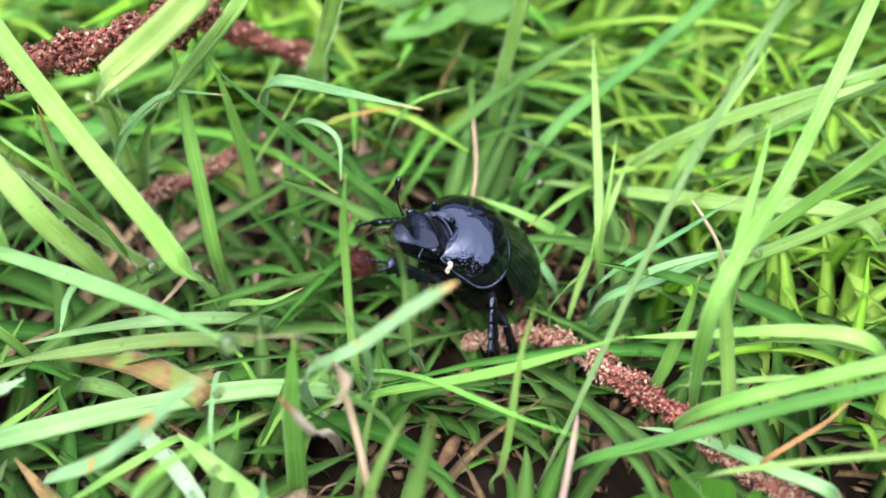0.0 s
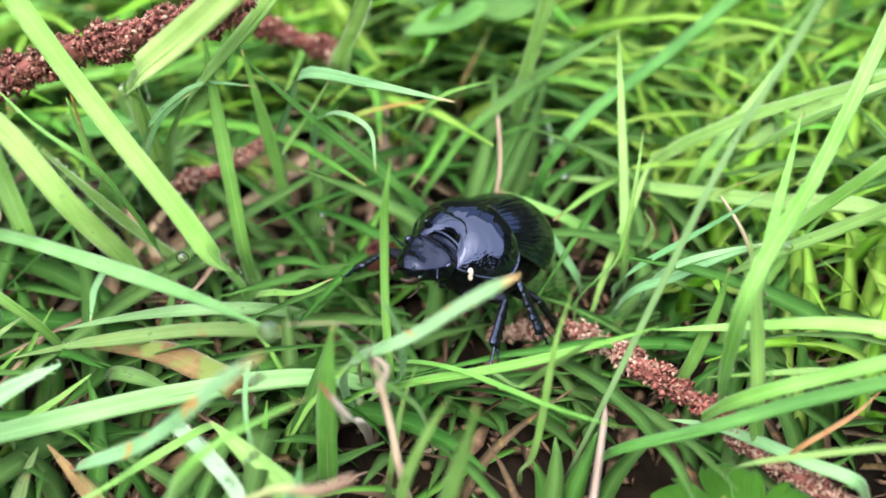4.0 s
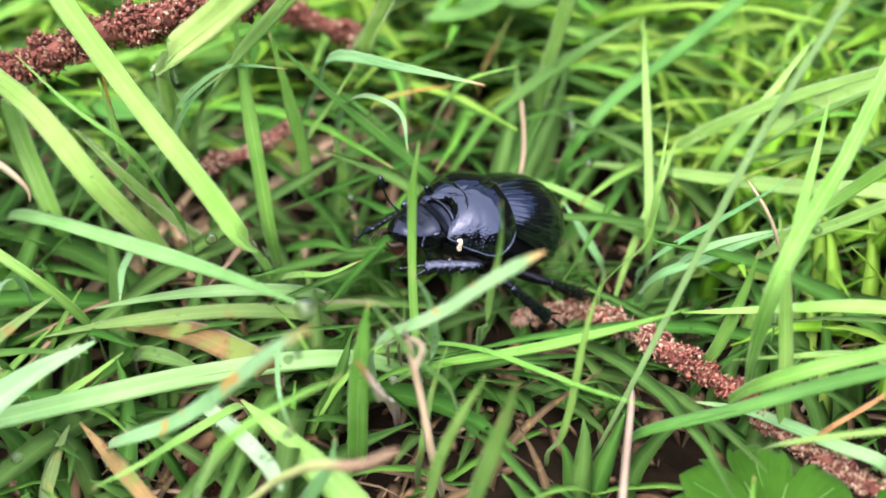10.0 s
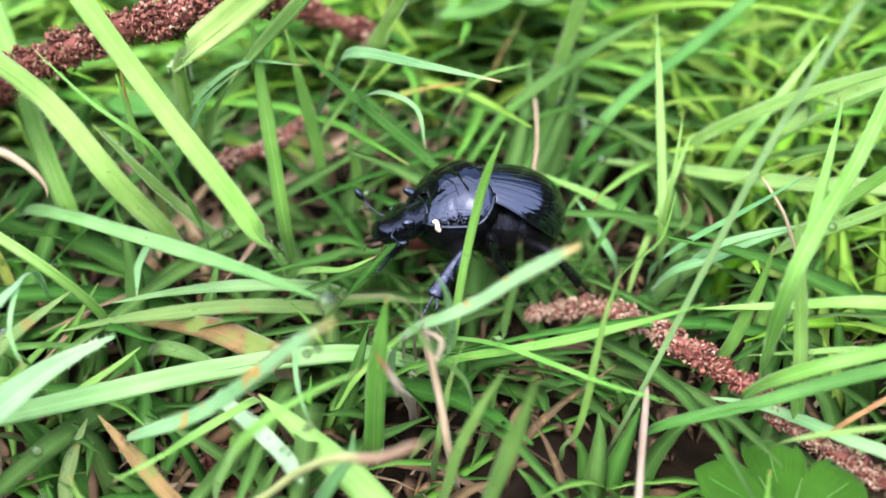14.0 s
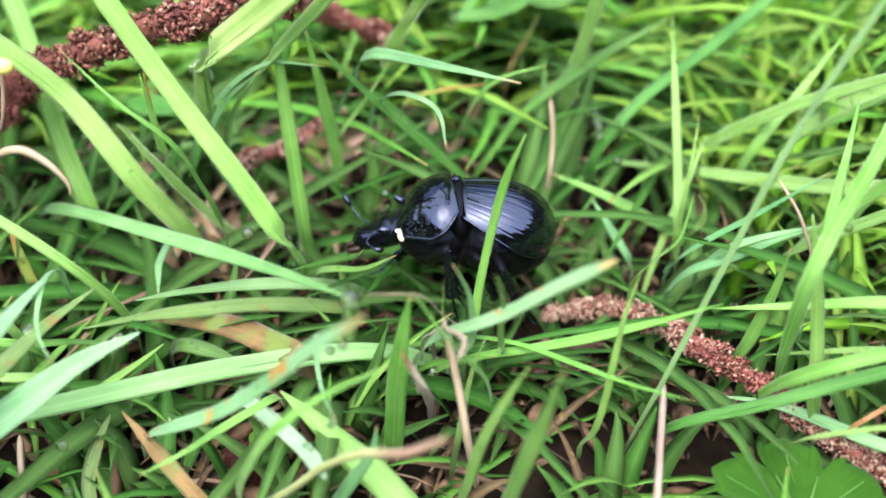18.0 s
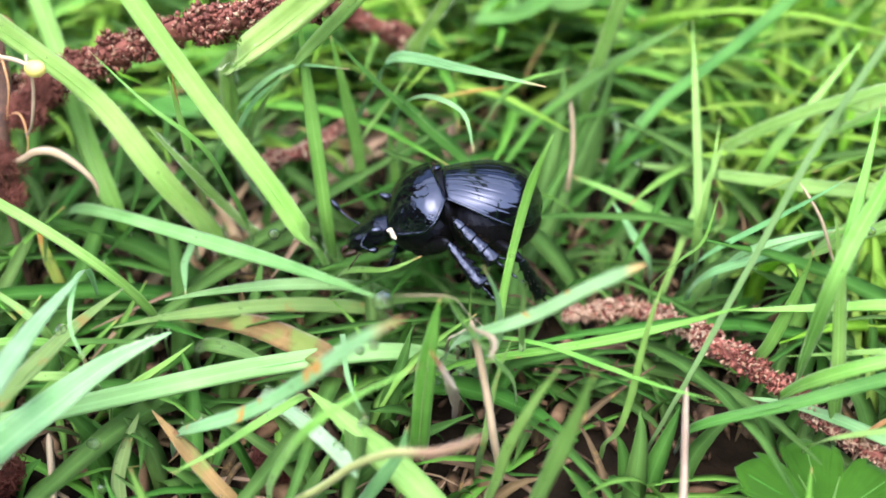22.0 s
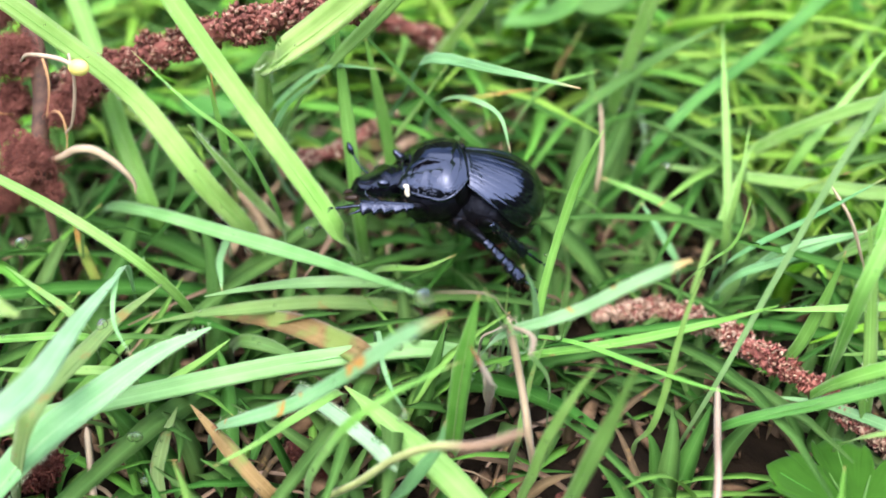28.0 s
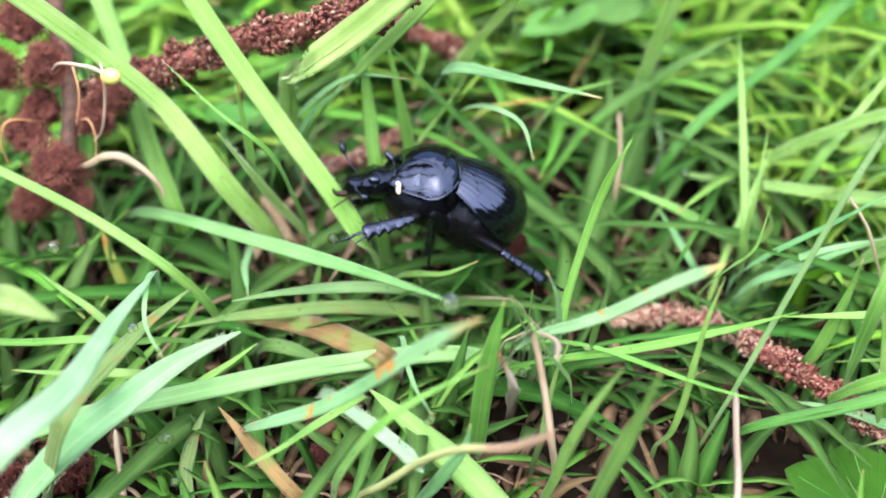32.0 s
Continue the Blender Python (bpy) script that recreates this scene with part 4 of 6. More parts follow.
blade("yellowing", 0.8, (-25.2, 22.0, 29.3), (-25.7, 24.0, 24.4), (-26.1, 26.0, 19.8), (-26.2, 28.0, 14.7), (-27.4, 32.0, 9.1), (-27.4, 36.0, -1.0))
blade("dead", 1.5, (-16.5, 40.0, 11.8), (-14.3, 40.0, 10.6), (-12.2, 41.0, 8.7), (-9.9, 42.0, 7.5), (-8.0, 44.0, 5.0), (-8.0, 48.0, -1.0))
blade("dead", 0.6, (15.8, 60.0, 15.0), (14.5, 60.0, 12.1), (12.9, 60.0, 9.1), (11.9, 60.0, 6.4), (11.4, 61.0, 2.7), (11.4, 65.0, -1.0))
blade("bright", 2.6, (44.6, 44.0, 5.6), (48.4, 44.0, 7.7), (52.6, 44.0, 10.2), (57.6, 44.0, 12.9), (62.9, 46.0, 13.2), (62.9, 50.0, -1.0), taper=0.2)
blade("pale", 0.55, (20.5, 48.0, -0.2), (22.2, 48.0, 0.6), (22.9, 48.0, 3.2), (22.7, 49.0, 5.6), (22.3, 52.0, 6.5), (22.6, 56.0, 0.6), (22.6, 60.0, -1.0))
blade("bright", 0.85, (29.9, 22.0, 13.2), (30.9, 23.0, 10.7), (30.9, 24.0, 7.8), (29.8, 26.0, 4.4), (29.0, 30.0, -0.5), (29.0, 34.0, -1.0))

# ---- catkins ----
def catkin(width, *points, name="catkin", label="fallen reddish brown catkin lying in the grass", tan=0.3, seed=1, drift=1.0, red=SCALES):
    """A limp dry catkin: a thin stalk set with hundreds of small ragged scales, in millimetres."""
    rng = random.Random(seed)
    c = spline(points, 60)
    base = c[0].copy()
    thing = tagged(new(name), label, "catkin")
    thing.location = Vector(base) * U
    c = c - base
    part("stalk", tube([tuple(p) for p in c[::6]] + [tuple(c[-1])], (0.35, 0.35, 0.2), 24, 6), TWIG, thing, "thin dark stalk")
    keep_clear(c + base, width * 0.5)
    part("core", tube([tuple(p) for p in c[::5]] + [tuple(c[-1])], (width * 0.16, width * 0.24, width * 0.24, width * 0.1), 30, 8), SCALES, thing, "packed rust-brown core")
    length = np.linalg.norm(np.diff(c, axis=0), axis=1).sum()
    sheets = {mat.name: ([], [], mat, what) for mat, what in ((red, "rust-red scales"), (SCALES_TAN, "pale tan papery scales"))}
    spin = 0.0
    for _ in range(int(length * width * 4.0)):
        s = rng.random()
        spin += 2.4 + rng.uniform(-0.3, 0.3)
        i = min(int(s * 59), 58)
        p = c[i] + (c[i + 1] - c[i]) * rng.random()
        t = c[i + 1] - c[i]
        t = t / (np.linalg.norm(t) + 1e-9)
        e1 = np.cross(t, (0.2, 0.3, 0.93))
        e1 /= np.linalg.norm(e1)
        e2 = np.cross(t, e1)
        floret = e1 * math.cos(spin) + e2 * math.sin(spin)
        swell = 0.78 + 0.22 * math.sin(s * length * 1.1 + seed) + 0.1 * math.sin(s * length * 3.1)
        swell *= min(1, 6 * s + 0.35, 6 * (1 - s) + 0.35)
        share = tan * (1.9 * (1 - s) ** drift if drift > 1 else 1.0) * rng.uniform(0.3, 1.7)
        for _ in range(11):
            out = floret + e1 * rng.uniform(-0.5, 0.5) + e2 * rng.uniform(-0.5, 0.5)
            out /= np.linalg.norm(out)
            q = p + out * 0.5 * width * swell * rng.uniform(0.3, 0.85) + t * rng.uniform(-0.4, 0.4)
            f = out * rng.uniform(0.2, 1) + t * rng.uniform(-0.9, 0.9) + np.array([rng.uniform(-0.5, 0.5) for _ in range(3)])
            f *= rng.uniform(0.3, 0.8) * (0.55 + 0.09 * width) / np.linalg.norm(f)
            g = np.cross(f, out)
            g *= rng.uniform(0.12, 0.36) / (np.linalg.norm(g) + 1e-9)
            verts, faces = sheets[SCALES_TAN.name if rng.random() < share else red.name][:2]
            k = len(verts)
            j = [rng.uniform(0.5, 1.4) for _ in range(5)]
            verts += [(q - g * 0.8 * j[0]) * U, (q + g * 0.8 * j[1]) * U, (q + f * 0.6 + g * j[2]) * U, (q + f * j[3]) * U, (q + f * 0.6 - g * j[4]) * U, (q + f * 0.45 + out * 0.1) * U]
            faces += [(k, k + 1, k + 5), (k + 1, k + 2, k + 5), (k + 2, k + 3, k + 5), (k + 3, k + 4, k + 5), (k + 4, k, k + 5), (k, k + 4, k + 3, k + 2, k + 1)]
    for verts, faces, mat, what in sheets.values():
        tagged(part("scale_coat", mesh_of("scale_coat", verts, faces, mat), mat, thing, what), kind="stuff")
    return thing


catkin(3.2, (13.8, 17.0, 1.6), (16.6, 17.4, 1.6), (21.1, 17.5, 1.8), (23.3, 14.2, 3.4), (26.0, 10.2, 5.2), (27.5, 6.6, 6.3), (29.9, 4.4, 6.3), (32.6, 1.7, 5.7), (35.1, 1.0, 5.2), label="fallen catkin, tan at one end and red at the other", tan=0.8, seed=1, drift=1.4, red=SCALES_PINK)
catkin(2.7, (34.6, -0.6, 4.4), (36.4, -2.8, 4.6), (38.7, -4.5, 4.2), (40.7, -6.6, 4.0), (42.8, -8.3, 3.5), (45.8, -10.2, 3.0), (52, -14, 2.4), label="dry brown and tan catkin lying under grass blades", tan=0.62, seed=6)
catkin(5.0, (-46.5, 31.6, 20.5), (-43.4, 31.0, 22.5), (-39.1, 30.5, 24.8), (-35.1, 30.0, 26.5), (-30.3, 29.0, 28.7), (-25.8, 28.0, 30.8), (-19.6, 26.0, 33.0), (-14.4, 24.0, 35.0), (-10.9, 23.0, 36.8), (-7.0, 22.0, 38.6), label="long dark red catkin caught on top of the grass", tan=0.22, seed=2)
catkin(3.6, (-16.5, 48.0, 25.6), (-14.3, 49.0, 24.0), (-11.8, 50.0, 21.9), (-9.2, 51.0, 20.0), (-5.5, 52.7, 17.4), (-2.0, 53.5, 15.2), label="red catkin hanging among the blades further back", tan=0.14, seed=3)
catkin(2.7, (-21.6, 33.8, 10.0), (-18.5, 34.8, 10.8), (-15.2, 35.3, 11.5), (-11.4, 37.1, 13.0), (-8.6, 41.1, 12.7), label="short dull brown catkin in the shade of the grass", tan=0.4, seed=4)


def tuft(thing, x, y, z, r, seed, fibre=0.075, look_of=SCALES):
    """A ragged ball of curled reddish threads."""
    rng = random.Random(seed)
    verts, faces = [], []
    for _ in range(int(900 * r)):
        v = np.array([rng.gauss(0, 1) for _ in range(3)])
        v /= np.linalg.norm(v)
        p = np.array((x, y, z)) + v * r * rng.uniform(0.3, 1.05) * (0.85 + 0.75 * noise.noise(Vector(v * 1.4) + Vector((seed, 0, 0))))
        d = np.cross(v, [rng.gauss(0, 1) for _ in range(3)])
        d = d / (np.linalg.norm(d) + 1e-9) * rng.uniform(0.5, 1.2)
        g = np.cross(d, v)
        g *= fibre / (np.linalg.norm(g) + 1e-9)
        k = len(verts)
        for f, lift in ((0, 0), (0.4, 0.25), (0.75, 0.3), (1, 0.1)):
            q = p + d * f + v * lift * 1.4
            verts += [(q - g * (1.1 - f)) * U, (q + g * (1.1 - f)) * U, (q + v * fibre) * U]
        for i in range(3):
            b = k + i * 3
            faces += [(b, b + 1, b + 4, b + 3), (b + 1, b + 2, b + 5, b + 4), (b + 2, b, b + 3, b + 5)]
    keep_clear(((x - r * 0.5, y, z), (x + r * 0.5, y, z)), r)
    ob = part("tuft", join_core(verts, faces, (x, y, z), r * 0.42, look_of), look_of, thing, "ragged tuft of rust-red threads")
    return ob


def join_core(verts, faces, at, r, look_of):
    k = len(verts)
    n, m = 7, 10
    for i in range(n):
        for j in range(m):
            a, b = math.pi * i / (n - 1), 2 * math.pi * j / m
            verts.append(((at[0] + r * math.sin(a) * math.cos(b)) * U, (at[1] + r * math.sin(a) * math.sin(b)) * U, (at[2] + r * math.cos(a)) * U))
    for i in range(n - 1):
        for j in range(m):
            faces.append((k + i * m + j, k + i * m + (j + 1) % m, k + (i + 1) * m + (j + 1) % m, k + (i + 1) * m + j))
    return mesh_of("tuft", verts, faces, look_of)


old_stem = tagged(new("old_catkin"), "old dark catkin stem with ragged rust-red tufts", "catkin")
part("stem", tube(((-50.5, 46.0, 34.0), (-49.1, 40.0, 33.8), (-47.3, 36.0, 31.7), (-45.8, 31.5, 27.9), (-44.8, 28.0, 24.3), (-44.8, 24.0, 20.4), (-44.7, 22.0, 15.2), (-44.7, 21.0, 10.7), (-45.0, 21.0, -1.0)), (0.7, 1.0, 1.1, 1.1, 1.0, 0.9, 0.7, 0.4, 0.3), 36, 10), TWIG, old_stem, "thick dark brown stem")
for n, (x, y, z, r) in enumerate(((-45.9, 22.4, 19.5, 2.9), (-47.2, 30.0, 27.5, 2.7), (-49.9, 26.0, 21.4, 1.9), (-42.3, 26.5, 22.7, 1.9), (-44.8, 22.0, 15.6, 1.6), (-40.2, 28.0, 24.6, 1.8), (-50.1, 33.0, 31.2, 2.4), (-48.6, 29.0, 22.6, 1.8), (-52.8, 30.0, 26.8, 2.4), (-47.0, 24.5, 16.5, 1.7), (-50.5, 24.5, 13.5, 2.2))):
    tuft(old_stem, x, y, z, r, 40 + n)
for way in (((-45, 30, 27), (-43.5, 27, 29), (-42.5, 24.5, 27), (-43, 23, 24)), ((-44.5, 26, 22.5), (-42, 24, 24), (-41.2, 22.5, 22), (-42, 22, 19)), ((-47, 33, 30), (-44, 31, 31.5), (-42, 29.5, 30.5), (-41, 29, 28)), ((-48, 27, 22), (-50.5, 24, 24), (-51.5, 23, 22), (-51, 22.5, 19))):
    part("thread", tube(way, (0.12, 0.14, 0.12, 0.05), 14, 6), GRASS["brown"], old_stem, "curled dry brown fibre")
yellow_bud = tagged(new("bud"), "small yellow bud on a dry straw thread", "bud")
part("bud_scale", ball((-35.4, 14.6, 34.3), (0.95, 0.75, 0.8)), BUD, yellow_bud)
part("thread", tube(((-36.0, 15.0, 34.3), (-38.1, 17.0, 34.0), (-41.5, 19.0, 33.4), (-44.5, 24, 30)), (0.2, 0.24, 0.18, 0.1), 14, 6), GRASS["straw"], yellow_bud, "dry straw-coloured thread")
part("thread", tube(((-36.4, 15.6, 34.4), (-37.7, 19.0, 33.2), (-38.2, 20.0, 29.5), (-39.3, 20.0, 25.3), (-41.5, 23, 22)), (0.12, 0.16, 0.16, 0.1), 16, 6), GRASS["straw"], yellow_bud, "dry straw-coloured thread")
for n, (x, y, z, r) in enumerate(((2.4, 26.2, 5.2, 1.5), (-42.0, -4.0, 1.6, 2.4), (-46.0, -6.0, 1.2, 1.8), (8.7, -10.9, 2.6, 1.1), (8.2, 21.6, 0.4, 0.7), (-16.6, -1.4, 0.2, 0.9), (-14.2, -3.4, 0.0, 0.7))):
    scrap = tagged(new("catkin_scrap"), "loose scrap of rust-red catkin on the soil", "catkin")
    tuft(scrap, x, y, z, r, 60 + n, 0.13, SCALES_DARK)


# ---- water drops ----
def drop(x, y, z, r):
    ob = new("water_drop", bpy.data.meshes.new("water_drop"))
    bm = ball((0, 0, 0), (r, r, r * 0.95), 20, 28)
    for f in bm.faces:
        f.smooth = True
    bm.to_mesh(ob.data)
    bm.free()
    ob.data.materials.append(DROP)
    ob.location = Vector((x, y, z)) * U
    ob.visible_shadow = False
    tagged(ob, "clear round water drop clinging to a grass blade", "water drop", "water drops")


drop(-3.6, -9.2, 26.3, 0.84)
drop(-5.3, -13.7, 17.8, 0.36)
drop(-6.0, -6.9, 19.0, 0.38)
drop(-16.3, 16.1, 14.0, 0.63)
drop(-28.8, -10.3, 12.0, 0.50)
drop(2.4, -7.5, 17.0, 0.38)
drop(-41.9, 7.0, 20.0, 0.63)
drop(-2.4, 18.1, 17.0, 0.39)
drop(-2.3, 17.2, 16.0, 0.33)
drop(-30.8, -6.5, 8.0, 0.49)
drop(-33.4, -0.0, 16.0, 0.49)
drop(-27.1, -15.3, 12.0, 0.39)
drop(-4.3, -11.7, 24.0, 0.38)
drop(38.9, 4.1, 22.0, 0.40)
drop(38.3, 4.3, 22.0, 0.42)
drop(-5.6, -14.3, 18.0, 0.31)
drop(-8.0, -12.7, 14.0, 0.28)
drop(-7.5, -13.2, 14.0, 0.23)
drop(-33.1, -1.5, 17.0, 0.37)
drop(22.5, 30.2, 12.0, 0.51)


def build_dew():
    """Tiny beads of water scattered over the single blades."""
    verts, faces = [], []
    for at, r in DEW:
        k = len(verts)
        for i in range(7):
            for j in range(10):
                a, b = math.pi * i / 6, 2 * math.pi * j / 10
                verts.append((at + r * np.array((math.sin(a) * math.cos(b), math.sin(a) * math.sin(b), 0.85 * math.cos(a)))) * U)
        for i in range(6):
            for j in range(10):
                faces.append((k + i * 10 + j, k + i * 10 + (j + 1) % 10, k + (i + 1) * 10 + (j + 1) % 10, k + (i + 1) * 10 + j))
    ob = new("dew", mesh_of("dew", verts, faces, DROP))
    ob.visible_shadow = False
    tagged(ob, "tiny clear dew beads scattered over the grass", "dew", kind="stuff")


build_dew()


# ---- broad leaves ----
def lobed(u, v, r, lobes, depth):
    """A leaf's outline: u from the stalk outwards, v round it; deep toothed lobes, or a shallow wavy edge."""
    a = (v - 0.5) * 2 * math.pi * 0.86
    if depth < 0.2:
        cleft = (0.5 - 0.5 * math.cos(a * lobes)) ** 1.6
        return a, r * (1 - depth * u * cleft) * (0.8 + 0.3 * math.cos(a)) * u
    best = 0.0
    for centre, far in ((-1.75, 0.7), (-1.0, 1.0), (0.0, 0.98), (1.0, 1.0), (1.75, 0.7)):
        d = abs(a - centre) / 0.52
        if d < 1:
            tooth = 1 - 0.15 * ((d * 1.75) % 1.0) - 0.10 * d
            best = max(best, far * (1 - d**5) ** 0.5 * tooth)
    return a, r * u * (1 - depth * u * (1 - best))


def broad_leaf(x, y, z, r, turn, tilt, lobes=5, depth=0.42, name="lobed_leaf", label="green lobed buttercup leaf low in the grass"):
    thing = tagged(new(name), label, "leaf", "broad leaves")
    thing.matrix_world = pose(x * U, y * U, z * U, tilt, 0, turn)
    bm = bmesh.new()
    uvl = bm.loops.layers.uv.new("UVMap")
    nu, nv = 9, 401
    rows = []
    for i in range(nu):
        row = []
        for j in range(nv):
            u, v = (i + 0.3) / (nu - 0.7), j / (nv - 1)
            a, q = lobed(u, v, r, lobes, depth)
            zz = (0.05 * r * abs(math.sin(a * lobes)) * u + 0.08 * r * u * u) if depth > 0.2 else (0.045 * r * math.cos(a * lobes) * u + 0.05 * r * u * u)
            row.append((bm.verts.new(Vector((q * math.cos(a), q * math.sin(a), zz)) * U), (v * 6 % 1, u)))
        rows.append(row)
    for i in range(nu - 1):
        for j in range(nv - 1):
            four = (rows[i][j], rows[i][j + 1], rows[i + 1][j + 1], rows[i + 1][j])
            f = bm.faces.new([p[0] for p in four])
            for loop, p in zip(f.loops, four):
                loop[uvl].uv = p[1]
    skin = LEAF if depth > 0.2 else LEAF_LIGHT
    ob = part("leaf_blade", bm, skin, thing)
    solid = ob.modifiers.new("thickness", "SOLIDIFY")
    solid.thickness = 0.15 * U
    if depth > 0.2:
        for a in (-1.0, -0.45, 0.0, 0.45, 1.0):
            length = r * (0.85 if a in (-1.0, 0.0, 1.0) else 0.5)
            part("vein", tube([(length * f * math.cos(a), length * f * math.sin(a), 0.05 * r * abs(math.sin(a * lobes)) * f + 0.08 * r * f * f) for f in (0.02, 0.35, 0.7, 1.0)], (0.16, 0.12, 0.09, 0.04), 14, 6), LEAF_LIGHT, thing, "pale vein")
    part("stalk", tube(((0, 0, 0), (-0.5 * r, 0, -z * 0.4), (-0.6 * r, 0, -z - 0.5)), (0.3, 0.35, 0.4), 8, 6), skin, thing, "thin green stalk")
    return thing


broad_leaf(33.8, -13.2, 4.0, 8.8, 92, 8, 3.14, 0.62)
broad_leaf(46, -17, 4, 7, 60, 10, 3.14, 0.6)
for x, y, z, r, turn in ((-30.8, 48.5, 9.0, 5.5, 150), (11, 66, 14, 7, 240), (4, 74, 13, 8, 120), (18, 72, 14, 7, 300), (-30, 52, 6, 6, 80), (-24, 46, 6, 5, 200), (58, 70, 9, 8, 10), (-5, 88, 14, 9, 30), (26, 92, 14, 9, 160)):
    broad_leaf(x, y, z, r, turn, 16, 3, 0.16, "round_leaf", "soft green rounded clover leaf between the grass")


# ---- the beetle: x ahead, y to its own left, z up, millimetres ----
beetle = tagged(new("dung_beetle"), "glossy black horned dung beetle clambering through wet grass", "beetle")


def shield(u, v):
    """The neck shield, from its hind edge to its front edge and across from right to left."""
    grow = min(1.0, u / 0.5)
    a = (v - 0.5) * 2 * radians(58 + 34 * math.sin(math.pi / 2 * grow) - 30 * max(0, u - 0.8))
    half = 5.9 * (1 - 0.52 * max(0, u - 0.28) ** 1.7 / 0.57) * (0.93 + 0.07 * math.sin(math.pi * min(1, u * 1.6)))
    top = 4.75 * (1 - 0.40 * u**1.9)
    x = -0.1 + 6.1 * u - 0.9 * (abs(math.sin(a)) ** 2) * (0.55 - u) - 1.3 * math.cos(a) * u**3
    roll_in = 1 - 0.10 * (max(0, 0.05 - u) / 0.05) ** 2 - 0.16 * (max(0, u - 0.95) / 0.05) ** 2
    dent = 1 - 0.06 * math.exp(-(((u - 0.95) / 0.2) ** 2)) * math.exp(-((a / 0.7) ** 2))
    furrow = 1 - 0.012 * math.exp(-((a / 0.05) ** 2)) * (u < 0.7)
    wave = 1 + 0.007 * noise.noise((x * 0.8, half * math.sin(a) * 0.8, 4.0)) + 0.0035 * noise.noise((x * 2.0, half * math.sin(a) * 2.0, 9.0))
    roll_in *= wave
    y = half * math.sin(a) * roll_in
    z = top * (math.cos(a) if abs(a) < math.pi / 2 else 1.4 * math.cos(a)) * roll_in * dent * furrow + 0.25
    return x, y, z


part("pronotum", grid(shield, 60, 121), SHIELD, beetle, "smooth glossy black neck shield")


def rim_line(u):
    x, y, z = shield(u, 1.0)
    return (x, y + 0.05, z)


for flip in (1, -1):
    pts = [(p[0], p[1] * flip, p[2]) for p in (rim_line(k) for k in (0.02, 0.15, 0.3, 0.45, 0.6, 0.75, 0.9, 0.98))]
    part("pronotum_rim", tube(pts, (0.17, 0.2, 0.2, 0.14), 24, 8), SHIELD, beetle, "raised shiny edge of the neck shield")
part("horn", tube(((4.5, -2.2, 1.8), (5.1, -2.4, 2.15), (5.6, -2.5, 2.5), (5.8, -2.5, 2.75)), (0.6, 0.48, 0.34, 0.16), 12, 10), SHIELD, beetle, "short blunt black horn")


def case_profile(u):
    return 0.88 + 0.12 * math.sin(math.pi / 2 * u / 0.42) if u < 0.42 else max(0.0, 1 - ((u - 0.42) / 0.58) ** 2.3) ** 0.55


def case_point(u, v, swell=1.0, seam=1.0):
    """A wing case: u from the neck shield to the tail, v from the seam down to the lower edge."""
    a = v * radians(63.5 + 62.5 * u)
    prof = case_profile(u) * swell
    return -10.3 * u - 0.37 * v**2.2 * (1 - u), 5.54 * prof * math.sin(a) + 0.015, 4.6 * prof * seam * math.cos(a) + 0.2 * u**2.2 + 0.15


def wing_case(flip):
    def at(u, v):
        front = 1 - 0.12 * (max(0, 0.05 - u) / 0.05) ** 2
        groove = 0.5 - 0.5 * math.cos(2 * math.pi * 9.5 * v)
        dip = 1 - 0.005 * (1 - groove) ** 6 * (1 if v < 0.9 else 0.2) * min(1, u * 12) * min(1, (1 - u) * 7)
        seam = 1 - 0.02 * math.exp(-((v / 0.02) ** 2))
        x, y, z = case_point(u, v, front * dip, seam)
        return (x, y * flip, z)
    return grid(at, 48, 191)


def belly_shape(u, v):
    """The hind underside, ringed by overlapping plates."""
    a, b = math.pi * u, 2 * math.pi * v
    plate = 1 + 0.035 * ((u * 9) % 1.0) * math.sin(a)
    return -4.8 - 5.3 * math.cos(a), 4.7 * math.sin(a) * math.cos(b) * plate, -0.9 + 3.9 * math.sin(a) * math.sin(b) * plate


def belly_hairs(thing, centre, radii, count, seed):
    """Short stiff hairs on an underside, pointing down and back."""
    rng = random.Random(seed)
    verts, faces = [], []
    for _ in range(count):
        a, b = rng.uniform(0.1, 0.9) * math.pi, rng.uniform(1.02, 1.98) * math.pi
        n = np.array((-math.cos(a), math.sin(a) * math.cos(b), math.sin(a) * math.sin(b)))
        p = np.array(centre) + n * radii
        d = (n + np.array((rng.uniform(-0.9, 0.1), rng.uniform(-0.4, 0.4), rng.uniform(-0.6, 0.2)))) * rng.uniform(0.3, 0.7)
        e, g = np.array((0.03, 0.0, 0.0)), np.array((0.0, 0.03, 0.02))
        k = len(verts)
        verts += [(p + e) * U, (p - e) * U, (p + g) * U, (p + d) * U]
        faces += [(k, k + 1, k + 3), (k + 1, k + 2, k + 3), (k + 2, k, k + 3)]
    tagged(part("hair_coat", mesh_of("hair_coat", verts, faces, MOUTH), MOUTH, thing, "short brown hairs on the underside"), kind="stuff")


